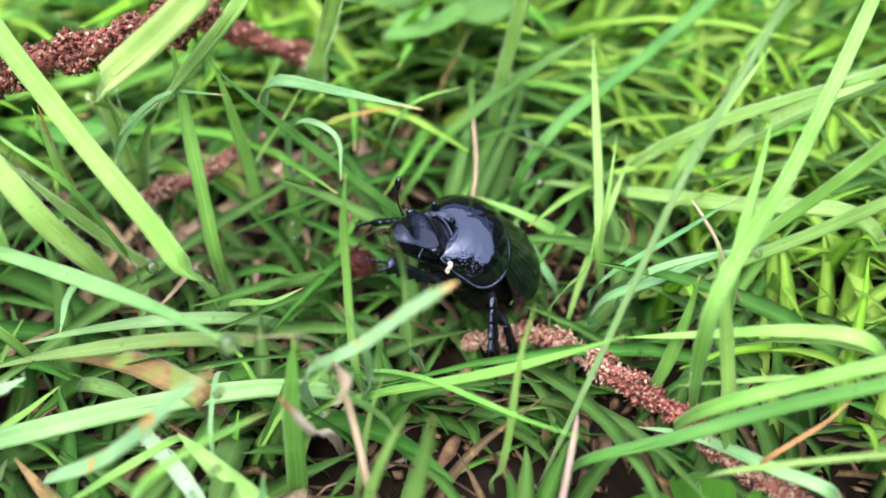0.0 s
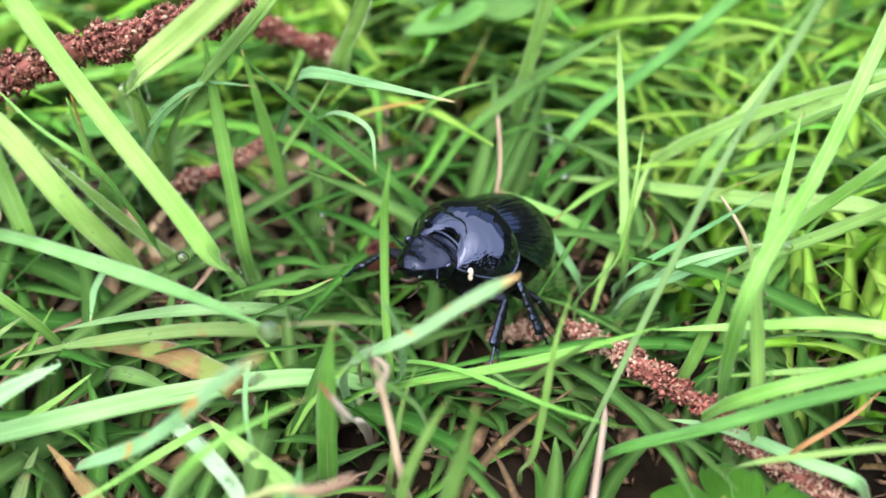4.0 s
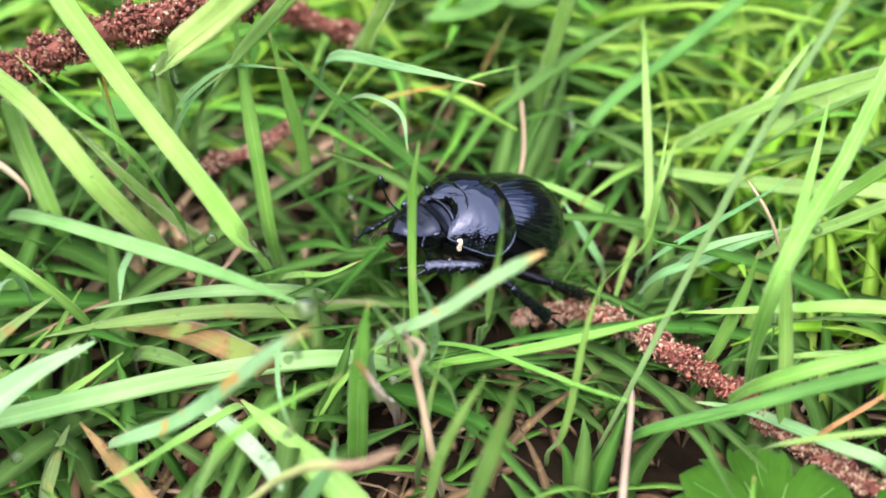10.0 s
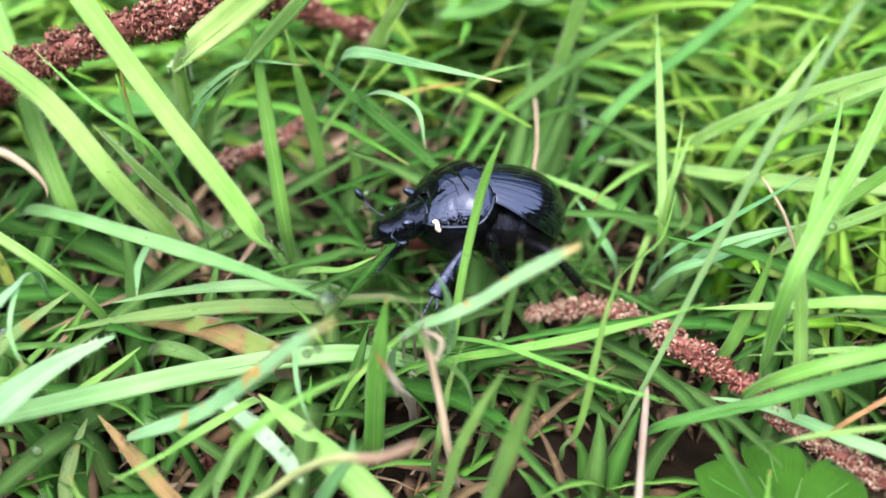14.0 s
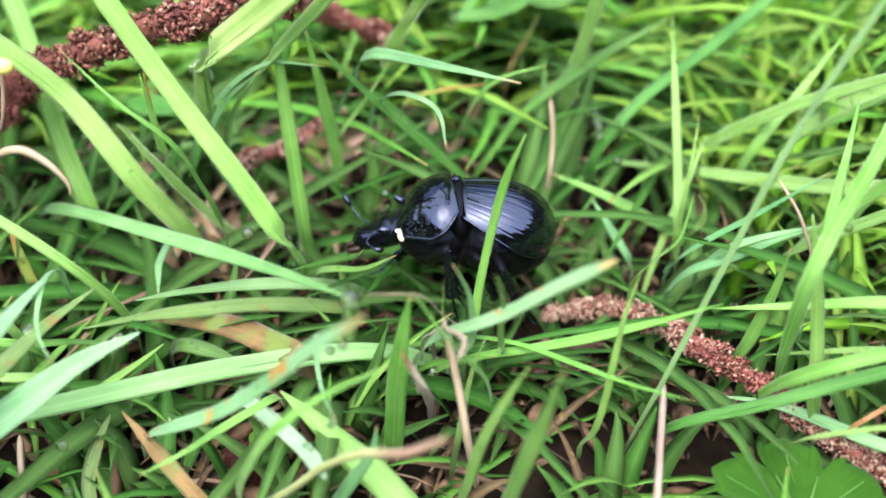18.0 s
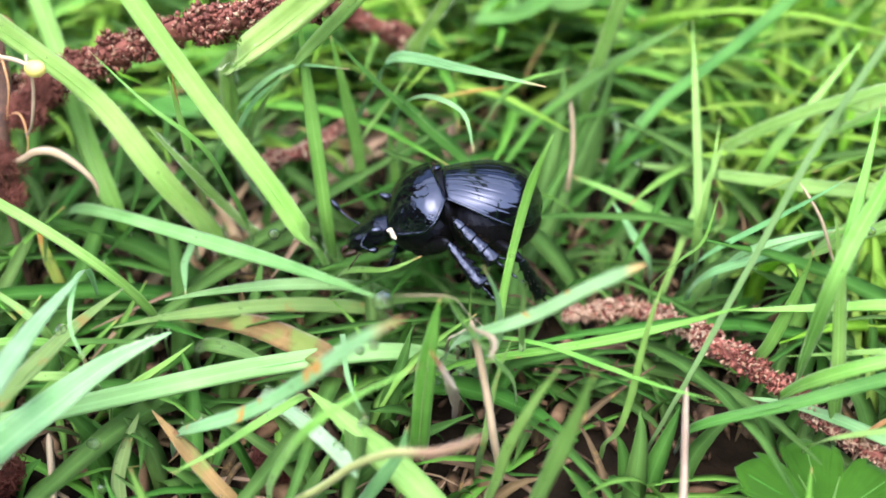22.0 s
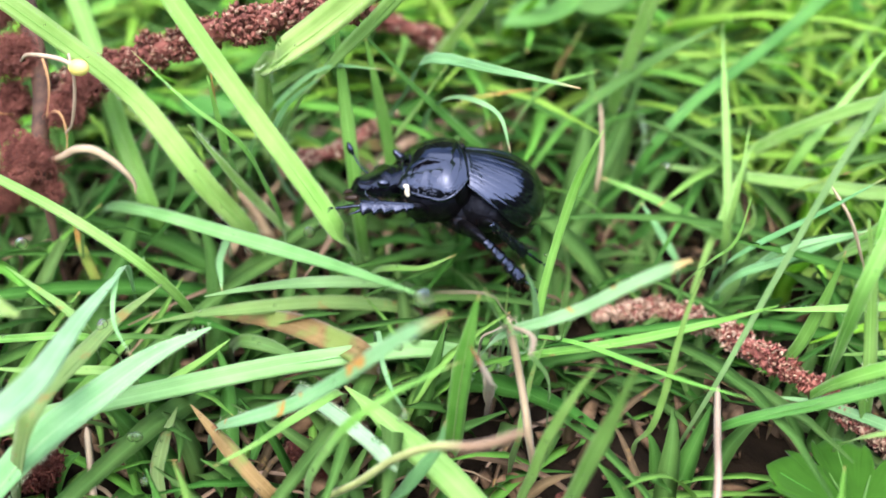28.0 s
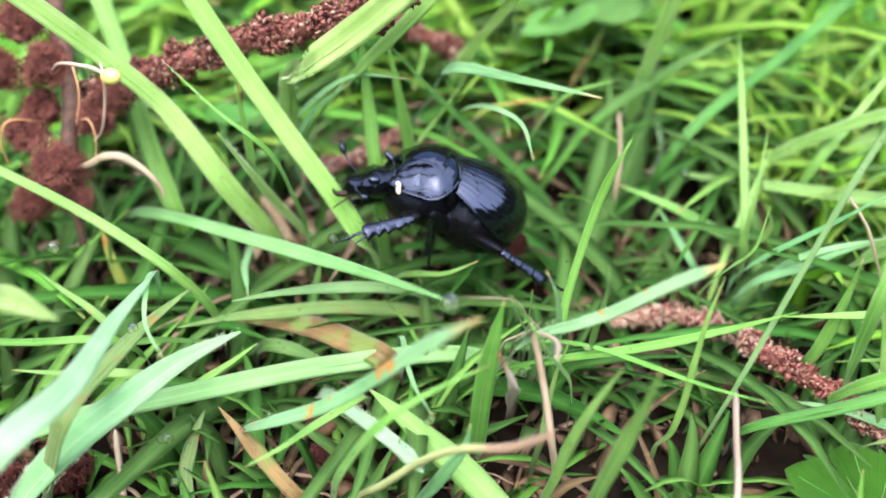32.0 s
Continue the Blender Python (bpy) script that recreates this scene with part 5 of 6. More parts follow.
abdomen = part("abdomen", grid(belly_shape, 46, 33), BELLY, beetle, "dull black hairy underside under grooved wing cases")
for flip in (1, -1):
    part("wing_case", wing_case(flip), SHELL, abdomen, "grooved glossy black wing case")
    edge = [(x, flip * y * 1.005, z - 0.03) for x, y, z in (case_point(u, 1.0) for u in np.linspace(0.01, 0.9, 12))]
    part("wing_case_rim", tube(edge, (0.16, 0.17, 0.15, 0.1), 30, 8), SHELL, abdomen, "narrow shiny lower edge of the wing case")
part("scutellum", ball((-0.35, 0, 4.35), (0.65, 0.7, 0.35)), SHIELD, beetle, "small black plate between the wing cases")
part("neck_fringe", join(*[tube(((-0.25, y, 4.5 - abs(y) * 0.14), (-0.35 + 0.1 * math.sin(y * 9), y + 0.1, 4.9 - abs(y) * 0.14)), (0.07, 0.02), 3, 5) for y in np.linspace(-1.0, 1.0, 9)]), MOUTH, beetle, "tuft of brown hairs behind the neck shield")
part("thorax", join(ball((1.9, 0, -0.9), (4.0, 4.3, 2.8), 18, 24), ball((-1.6, 0, -2.0), (3.4, 3.7, 2.5), 18, 24), *[ball((x, y * s, z), (1.2, 1.0, 1.2), 12, 14) for x, y, z in ((3.2, 2.3, -2.2), (-0.8, 2.7, -2.9), (-3.2, 2.6, -3.1)) for s in (1, -1)]), BELLY, beetle, "dull black underside with round hips")
belly_hairs(beetle, (0.4, 0, -1.7), (4.4, 4.0, 2.9), 260, 5)
belly_hairs(abdomen, (-4.8, 0, -0.9), (5.2, 4.7, 3.9), 260, 6)
part("neck", ball((4.7, 0, 0.2), (1.6, 3.1, 1.9), 14, 20), BELLY, beetle, "dull black neck")
part("waist", ball((-0.2, 0, 0.9), (1.7, 4.5, 3.4), 12, 24), BELLY, beetle, "dull black joint between shield and wing cases")


def head_shape(u, v):
    a = 2 * math.pi * v
    half = 2.85 * max(0.0, 1 - u**5) ** 0.5 * (0.84 + 0.2 * math.exp(-(((u - 0.42) / 0.2) ** 2)) - 0.06 * u) * min(1, 0.7 + u * 2)
    high = (1.85 - 0.6 * u) * max(0.0, 1 - u**8) ** 0.5
    flat = math.copysign(abs(math.sin(a)) ** 0.75, math.sin(a))
    ridge = 0.4 * math.exp(-(((u - 0.5) / 0.1) ** 2)) * max(0, math.sin(a)) * (0.3 + abs(math.cos(a)))
    lip = 0.16 * math.exp(-(((u - 0.93) / 0.05) ** 2)) * max(0, math.sin(a))
    dent = lip - 0.26 * math.exp(-(((u - 0.74) / 0.13) ** 2)) * max(0, math.sin(a)) - 0.2 * math.exp(-(((u - 0.27) / 0.1) ** 2)) * max(0, math.sin(a))
    return (4.5 + 5.6 * u, (half + 0.02) * math.cos(a), (high + 0.02) * flat + ridge + dent + 0.5 - 2.0 * u)


def collar_line(v):
    x, y, z = head_shape(0.16, v)
    return x, y * 1.05, z * 1.05 + 0.05


head = part("head", grid(head_shape, 30, 40, True), HEAD, beetle, "flat black head")
part("collar", tube([collar_line(v) for v in np.linspace(-0.06, 0.56, 12)], (0.13, 0.17, 0.17, 0.13), 40, 8), SHELL, head, "smooth shiny collar behind the head")
for flip in (1, -1):
    part("eye", ball((7.2, 2.6 * flip, 0.2), (0.7, 0.4, 0.5)), SHELL, head, "small black eye")
    part("mandible", tube(((9.3, 1.2 * flip, -2.0), (10.3, 1.1 * flip, -2.3), (10.7, 0.4 * flip, -2.4)), (0.35, 0.3, 0.08), 8, 8), MOUTH, head, "brown jaw")
    part("palp", tube(((9.0, 1.6 * flip, -2.2), (9.9, 2.0 * flip, -3.0), (10.4, 1.8 * flip, -3.7)), (0.09, 0.08, 0.05), 8, 6), MOUTH, head, "thin brown feeler by the mouth")
    stalk = ((8.4, 2.2, -0.3), (8.9, 2.9, -0.9), (8.3, 3.1, -1.4), (7.7, 3.0, -1.6), (7.2, 2.8, -1.6))
    if flip < 0:
        stalk = ((8.4, -2.2, -0.3), (9.3, -3.0, 0.2), (10.0, -3.5, 0.9), (10.5, -3.8, 1.5), (10.95, -4.05, 2.2))
    feeler = tube(stalk, (0.16, 0.09, 0.08, 0.09, 0.09, 0.1, 0.3, 0.36, 0.3, 0.08), 30, 8)
    part("antenna", feeler, LIMB, head, "thin black antenna with an oval club")
part("fleck", join(ball((5.55, 4.1, 0.35), (0.26, 0.18, 0.52)), ball((5.68, 3.95, 0.8), (0.3, 0.18, 0.22)), ball((5.42, 4.15, 0.0), (0.18, 0.16, 0.24))), PALE, beetle, "cream-coloured fleck stuck to the neck shield")

REACH = {"front": (4.4, 8.0), "mid": (4.8, 8.6), "hind": (5.2, 8.4)}
COXA = {"front": (3.4, 2.4, -2.4), "mid": (-0.8, 3.0, -3.0), "hind": (-3.2, 2.8, -3.2)}


def leg_parts(where, flip):
    a, b = REACH[where]
    seed = random.Random(where + str(flip))
    def thigh(u, v):
        w = 0.4 + 0.62 * math.sin(math.pi * min(1, 0.12 + u * 0.86)) ** 0.8
        ang = 2 * math.pi * v
        w *= max(0.0, 1 - (2 * u - 1) ** 10) ** 0.5
        return (a * (1.12 * u - 0.06), 0.62 * w * math.cos(ang), w * 0.95 * math.sin(ang))
    femur = part("leg", grid(thigh, 22, 14, True), BELLY, beetle, "%s leg of black segments" % where)
    shin_len = b * 0.68
    def shin(u, v):
        ang = 2 * math.pi * v
        ends = max(0.0, 1 - (2 * u - 1) ** 16) ** 0.5
        broad, thick = (0.40 + 0.30 * u) * ends, (0.30 + 0.12 * u) * ends
        c, k = math.cos(ang), math.sin(ang)
        saw = (u * (5 if where == "front" else 4) + 0.2) % 1.0
        if where == "front":
            broad *= 1 + (0.75 * saw * max(0, -k) ** 3 if u > 0.12 else 0)
        else:
            broad *= 0.94 + 0.34 * saw * abs(k) ** 2
            thick *= 0.9 + 0.3 * saw
        return (shin_len * u, thick * c, broad * k)
    spur = tube(((shin_len * 0.9, 0, -0.2), (shin_len * 1.05, 0.1, -0.8), (shin_len * 1.2, 0.15, -1.1)), (0.2, 0.12, 0.02), 5, 6)
    tibia = part("tibia", join(grid(shin, 60, 20, True), spur), LIMB, femur, "broad toothed black shin")
    verts, faces = [], []
    for k in range(70):
        u, a0 = seed.uniform(0.12, 1.0), seed.uniform(0, 2 * math.pi)
        w = 0.42 + 0.42 * u
        p = np.array((shin_len * u, 0.6 * w * math.cos(a0), w * math.sin(a0)))
        d = np.array((seed.uniform(0.3, 0.9), math.cos(a0) * 0.6, math.sin(a0))) * seed.uniform(0.35, 0.8)
        e = np.array((0.035, 0.02, -0.02))
        n = len(verts)
        verts += [(p + e) * U, (p - e) * U, (p + e[::-1]) * U, (p + d) * U]
        faces += [(n, n + 1, n + 3), (n + 1, n + 2, n + 3), (n + 2, n, n + 3)]
    bristles = tagged(part("bristle_fringe", mesh_of("bristle_fringe", verts, faces, MOUTH), MOUTH, femur, "stiff dark hairs on the shin"), kind="stuff")
    foot_len = b - shin_len
    beads = [0.10 + 0.07 * abs(math.sin(math.pi * 5 * k / 30)) for k in range(31)]
    line = [(shin_len * 0.93 + (foot_len + 0.1) * k / 6, 0.06 * math.sin(k), -0.06 * k) for k in range(7)]
    claws = [tube(((b - 0.1, 0.05 * s, -0.33), (b + 0.25, 0.25 * s, -0.42), (b + 0.4, 0.3 * s, -0.7)), (0.07, 0.05, 0.01), 5, 5) for s in (-1, 1)]
    tarsus = part("tarsus", join(tube(line, beads, 31, 8), *claws), LIMB, femur, "thin beaded black foot with two claws")
    return femur, (tibia, bristles, tarsus)


def axes(ahead, up):
    x = Vector(ahead).normalized()
    z = (Vector(up) - x * x.dot(Vector(up))).normalized()
    m = Matrix((x, z.cross(x), z)).transposed().to_4x4()
    return m


def leg_rows(where, flip, targets, knees=()):
    """Poses of thigh and shin that bring the foot to each target, in the beetle's space; the knee bends towards its own place where that is given."""
    a, b = REACH[where]
    hip = Vector(COXA[where])
    hip.y *= flip
    thigh_rows, shin_rows = [], []
    for n, (t, x, y, z) in enumerate(targets):
        v = Vector((x, y * flip, z)) - hip
        d = min(max(v.length, b - a + 0.6), a + b - 0.1)
        way = v.normalized()
        hint = Vector((0.1, flip * 1.0, -0.15)) if where == "front" else Vector((-0.35, flip * 1.0, 0.3))
        if knees:
            hint = Vector(knees[n][1:]) - hip
        hint = (hint - way * way.dot(hint)).normalized()
        p = (a * a - b * b + d * d) / (2 * d)
        knee = way * p + hint * math.sqrt(max(0.01, a * a - p * p))
        m1 = axes(knee, hint)
        low = m1.to_3x3().inverted() @ (way * d - knee)
        thigh_rows.append((t, Matrix.Translation(hip * U) @ m1))
        flat = m1.to_3x3().inverted() @ Vector((0, 0.72 * flip, 0.69))
        shin_rows.append((t, Matrix.Translation(Vector((a, 0, 0)) * U) @ axes(low, low.cross(flat))))
    return thigh_rows, shin_rows


LEGS = {(where, flip): leg_parts(where, flip) for where in REACH for flip in (1, -1)}

BEETLE_WAY = [
    (0, 14.65, 18.56, 12.43, 211.7, -36.5, -15.2),
    (1, 13.94, 17.22, 11.82, 219.0, -33.0, -12.1),
    (2, 13.95, 16.66, 12.77, 230.8, -26.3, -11.6),
    (3, 13.04, 17.47, 12.88, 228.1, -25.8, -6.4),
    (6, 11.76, 16.98, 12.86, 230.4, -15.1, -10.4),
    (7, 11.39, 17.87, 13.61, 227.1, -15.8, -10.4),
    (8, 9.86, 17.67, 13.93, 221.6, -18.5, -12.0),
    (9, 10.31, 19.37, 14.73, 218.9, -28.9, -7.0),
    (10, 9.66, 16.54, 14.52, 217.7, -25.3, -6.4),
    (11, 9.56, 15.38, 14.65, 220.6, -25.4, -9.6),
    (12, 8.02, 14.76, 16.29, 218.2, -22.1, 0.4),
    (13, 7.69, 15.58, 16.92, 214.1, -21.2, 7.3),
    (14, 7.85, 16.51, 15.91, 205.5, -6.3, 19.4),
    (17, 5.43, 14.38, 15.52, 183.7, -2.1, 20.1),
    (18.5, 4.12, 15.66, 15.51, 185.1, 6.4, 22.4),
    (20, 2.56, 16.11, 15.97, 185.5, 9.7, 18.7),
    (22.5, 0.62, 17.05, 16.20, 192.5, 12.1, 20.0),
    (24, -0.52, 18.05, 15.73, 200.7, 7.6, 24.4),
    (25, -0.95, 19.06, 15.66, 203.7, -1.4, 22.0),
    (28, -1.73, 19.16, 17.31, 191.1, -13.5, 17.4),
    (29, -3.16, 18.96, 16.11, 188.9, -3.3, 19.3),
    (30, -3.30, 18.50, 17.35, 196.2, -20.6, 10.7),
    (31, -4.98, 17.65, 17.69, 196.1, -27.4, 11.1),
    (32, -5.36, 19.38, 17.43, 190.9, -20.9, 20.7),
]
# nod and turn of the head, then nod, turn and lean of the hind body
HEAD_WAY = [(0, -14, 4), (1, -4, -4), (2, -18, -4), (3, -13, 1), (6, -11, -1), (7, -11, 1), (8, -2, 5), (9, -4, 5), (10, -7, -0), (11, -2, -3), (12, 7, -5), (13, 5, -6), (14, -8, -9), (17, -3, 4), (18.5, -13, 5), (20, -14, 6), (22.5, -11, 4), (24, -9, -4), (25, -3, -9), (28, -4, -7), (29, -9, -1), (30, 5, -8), (31, 6, -9), (32, -2, -9)]
HIND_WAY = [(0, -16, 2, -1), (1, -12, 3, -1), (2, -5, 2, -1), (3, -1, 1, -0), (6, 1, -1, 0), (7, -0, 0, -0), (8, -0, 0, -0), (9, -0, 0, -0), (10, 4, -2, 0), (11, 5, -2, 0), (12, 4, -2, 0), (13, 3, -2, 0), (14, -15, -4, -0), (17, -14, -2, -3), (18.5, -15, -1, -1), (20, -13, -3, 5), (22.5, -15, -4, 7), (24, -14, 2, 5), (25, -16, -2, 7), (28, -8, -4, -3), (29, -10, -3, -3), (30, -5, -3, -2), (31, -0, -3, -3), (32, -9, -5, -7)]
LEFT_KNEES = {
    "front": [(0, 6.8, 4.7, -0.9), (1, 7, 4.8, -1.6), (2, 4.9, 6.5, -1.9), (3, 2, 6.6, -2.7), (6, 3.3, 6.3, -0.4), (7, 3, 6.4, -0.7), (8, 0.7, 5.8, -1.7), (9, 3.4, 6.3, -0.4), (10, 4.1, 6.3, -0.4), (11, 5, 6, -0.4), (12, 6.1, 5.4, -0.5), (13, 6.4, 5.6, -2.3), (14, 4.2, 6.7, -1.6), (17, 1.3, 5.8, -0.6), (18.5, 1.1, 5.9, -0.9), (20, 1, 5.7, -0.8), (22.5, 0.6, 5.7, -1.7), (24, 1, 6, -1.8), (25, 1.1, 5.4, -0.2), (28, 5.1, 6.1, -0.6), (29, 5.3, 6, -0.7), (30, 6.2, 5.6, -1.3), (31, 5, 6.4, -1.4), (32, 4, 6.7, -1.8)],
    "mid": [(0, 0.6, 6.4, 0.1), (6, 0.6, 6.4, 0.1), (7, 0.8, 7, -0.9), (8, -2.1, 7.5, -2.1), (9, -1.7, 7.7, -2.8), (10, 0.3, 7.6, -2.1), (11, 0.1, 7.2, -0.9), (12, -1.5, 7.3, -1), (14, 1.5, 6.8, -1), (17, -1.7, 7.6, -2.1), (18.5, -1.3, 7.6, -1.7), (20, -2.5, 7.4, -2.3), (22.5, -0.4, 6, 0.7), (24, -0.3, 6.8, -0.1), (25, -0.3, 7.6, -1.8), (28, -1.9, 7.7, -3), (29, -2.4, 7.5, -2.6), (30, -0.7, 7.3, -0.8), (31, 0.4, 6.5, 0.1), (32, 2.3, 6.3, -1.3)],
    "hind": [(0, -2.2, 7.7, -1.9), (7, -2.2, 7.7, -1.9), (8, -3.8, 7.7, -1.6), (9, -4.1, 7.9, -2.5), (10, -5.8, 7.2, -2.3), (11, -2.8, 7.4, -0.8), (12, -4.1, 7.9, -2.5), (13, -3.5, 7.9, -3.9), (14, -4.5, 7.8, -3.5), (17, -3, 8, -2.6), (18.5, -4.2, 7.9, -3.3), (20, -5.5, 7.4, -2.7), (22.5, -5.4, 7.1, -5.2), (24, -3.3, 7.8, -4.5), (25, -3, 7.9, -3.9), (28, -2.3, 7.6, -1.3), (29, -3.7, 7.7, -1.5), (30, -3.7, 7.5, -1), (31, -4.5, 7.4, -1.1), (32, -5.4, 7.5, -3.3)],
}
LEFT_FEET = {
    "front": [(0, 14.6, 3, -1.1), (1, 15, 5.1, -1.3), (2, 12.7, 7.4, -3.7), (3, 9.3, 9.3, -4.7), (6, 1.1, 11.2, -6.4), (7, 4.1, 12.4, -6), (8, -1.5, 6.3, -9.3), (9, 10.5, 7.3, -3.8), (10, 10, 1.7, -3.3), (11, 10.6, 0.6, -2.6), (12, 12.2, 0.7, -2.6), (13, 13.4, 4.6, -6), (14, 10.3, 8.1, -6.6), (17, 1.5, 3.6, -8.3), (18.5, 0.5, 5.9, -8.9), (20, -0.9, 8.5, -8), (22.5, -2, 8.7, -8.7), (24, -1, 9, -9), (25, -0.4, 8.5, -7.5), (28, 12.9, 4.7, -1.4), (29, 13.3, 5.9, -1.5), (30, 13.5, 4.9, -4.4), (31, 11.9, 4.7, -5.1), (32, 11.2, 6.6, -5.2)],
    "mid": [(0, -1.6, 11.9, -6.1), (6, -1.6, 11.9, -6.1), (7, -2.8, 11.5, -7.2), (8, -6.9, 9.9, -8.8), (9, -7.4, 11.4, -8.2), (10, -6.7, 11.2, -5.6), (11, -7.1, 10.8, -4.1), (12, -5.7, 14.6, -3), (14, -1.8, 4.9, -8.8), (17, -4.2, 3.2, -9), (18.5, -3.9, 3.3, -8.7), (20, -5.6, 5.7, -10.1), (22.5, -4.1, 9, -6.4), (24, -3.3, 10, -7.5), (25, -4.6, 9.8, -8.9), (28, -8.4, 9.4, -8.4), (29, -9, 7, -8), (30, -8, 8.5, -5.1), (31, -6.1, 5.1, -5.4), (32, -0.4, 1.8, -8.1)],
    "hind": [(0, -8.2, 10.1, -7.2), (7, -8.2, 10.1, -7.2), (8, -10.4, 10.9, -5.7), (9, -11.8, 10.3, -4.8), (10, -13.9, 7.9, -4.4), (11, -10.5, 10.6, -1.9), (12, -11.7, 10.6, -4.8), (13, -11.6, 9.9, -5.5), (14, -9.8, 5.8, -9.7), (17, -6.2, 5.1, -9.9), (18.5, -6.4, 3.8, -10.2), (20, -9.3, 4.6, -9.6), (22.5, -6.7, 4.2, -13), (24, -7.6, 9.6, -11.5), (25, -8.2, 7.8, -10.6), (28, -9.1, 6.4, -6), (29, -9.5, 6.2, -7.4), (30, -10.9, 7.8, -5.3), (31, -12.3, 9.7, -3.4), (32, -13.2, 8.6, -6.4)],
}
RIGHT_FEET = {
    "front": [(0, 10, 5, -4), (1, 11, 5, -4), (3, 12.5, 5, -5), (6, 12, 6, -2), (7, 12.5, 5.5, -2), (8, 14, 4, -2.2), (9, 13.4, 3.5, -4), (10, 11, 4, -4.5), (13, 9, 4, -6), (17, 9, 5, -6), (21, 8, 5, -6.5), (25, 9, 5, -6), (28, 11, 5, -5), (30, 9, 5, -6.5), (32, 10, 5, -5)],
    "mid": [(0, 2, 8, -6), (3, 1, 8, -6), (6, 4, 9, -3), (8, 3, 9, -4), (10, 0, 8, -6), (13, -2, 8, -7), (17, 1, 8, -6), (21, -1, 8, -7), (25, -3, 8, -7), (28, 1, 8, -7), (32, -2, 8, -7)],
    "hind": [(0, -6, 7, -7), (3, -7, 7, -7), (6, -6, 8, -7), (9, -9, 7, -7), (13, -7, 7, -8), (17, -10, 7, -7), (21, -8, 7, -7), (25, -10, 7, -7), (28, -7, 7, -8), (32, -10, 7, -7)],
}
TIP_D = (10.7, 7.1, 31.0)
TIP_D_AIMS = [(0, 4.8, 5.2, 31.3), (1, 4.8, 5.4, 31.4), (2, 5.1, 5.4, 31.4), (3, 5.4, 5.4, 31.4), (6, 5.5, 6.5, 31.5), (8, 4.8, 5.3, 31.4), (9, 4.6, 5.1, 31.3), (10, 5.0, 5.6, 31.4), (11, 5.0, 5.4, 31.4), (12, 5.2, 5.3, 31.4), (13, 9.1, 6.9, 31.2), (14, 10.7, 6.9, 31.0), (17, 10.7, 6.5, 31.0), (19, 10.6, 6.7, 31.0), (21, 10.7, 7.1, 31.0), (23, 10.8, 7.0, 31.0), (25, 11.4, 7.8, 30.9), (28, 12.1, 8.2, 30.8), (30, 12.7, 8.6, 30.6), (32, 12.7, 8.5, 30.6)]
TIP_Y = (18.0, -9.7, 30.1)
TIP_Y_AIMS = [(0, 13.9, -10.5, 32.9), (1, 14.0, -12.2, 31.9), (2, 15.0, -11.9, 31.6), (3, 15.4, -11.1, 31.9), (6, 15.0, -9.9, 32.7), (7, 14.7, -10.0, 32.8), (8, 14.5, -10.8, 32.5), (9, 14.3, -10.6, 32.6), (10, 14.5, -10.5, 32.6), (11, 14.5, -10.5, 32.6), (13, 14.1, -10.9, 32.6), (14, 15.8, -10.0, 32.3), (17, 16.6, -10.3, 31.7), (19, 17.0, -11.0, 31.1), (21, 16.8, -10.9, 31.3), (23, 16.7, -10.9, 31.3), (25, 17.0, -10.6, 31.3), (28, 17.5, -10.4, 31.2), (30, 17.9, -10.1, 31.1), (32, 18.4, -9.8, 31.0)]
TIP_M = (11.2, -6.5, 34.0)
TIP_M_AIMS = [(0, 8.9, -6.3, 34.1), (1, 8.3, -6.2, 34.1), (2, 16.0, -11.5, 30.0), (3, 20.3, -11.1, 29.2), (6, 24.0, -13.4, 25.4), (7, 19.0, -13.1, 27.9), (8, 15.0, -9.3, 31.9), (9, 11.8, -6.8, 33.8), (10, 11.2, -6.6, 33.9), (11, 11.5, -6.6, 33.9), (12, 11.1, -6.6, 33.9), (13, 11.0, -6.5, 34.0), (14, 11.0, -9.7, 32.0), (17, 8.0, -11.6, 30.5), (19, 7.2, -11.7, 30.4), (21, 7.1, -10.8, 31.1), (22.5, 6.4, -11.2, 30.7), (25, 6.9, -10.8, 31.1), (28, 7.3, -9.9, 31.8), (30, 7.8, -10.7, 31.2), (32, 8.7, -10.8, 31.2)]


def sway_rows(ob, rest, aims):
    """A blade that leans about its root, so that its tip points at each aim."""
    at = ob.location.copy()
    was = Vector(rest) * U - at
    return [(t, Matrix.Translation(at) @ was.rotation_difference(Vector(aim) * U - at).to_matrix().to_4x4()) for t, *aim in aims]


# ---- turf: what nobody could count ----
def hides_beetle(p):
    """Whether a point stands before the beetle's way as one looks down at it."""
    if p[1] > 14:
        return False
    k = (18 - EYE[1]) / (p[1] - EYE[1])
    q = EYE + (p - EYE) * k
    return -17 < q[0] < 27 and 6 < q[2] < 30


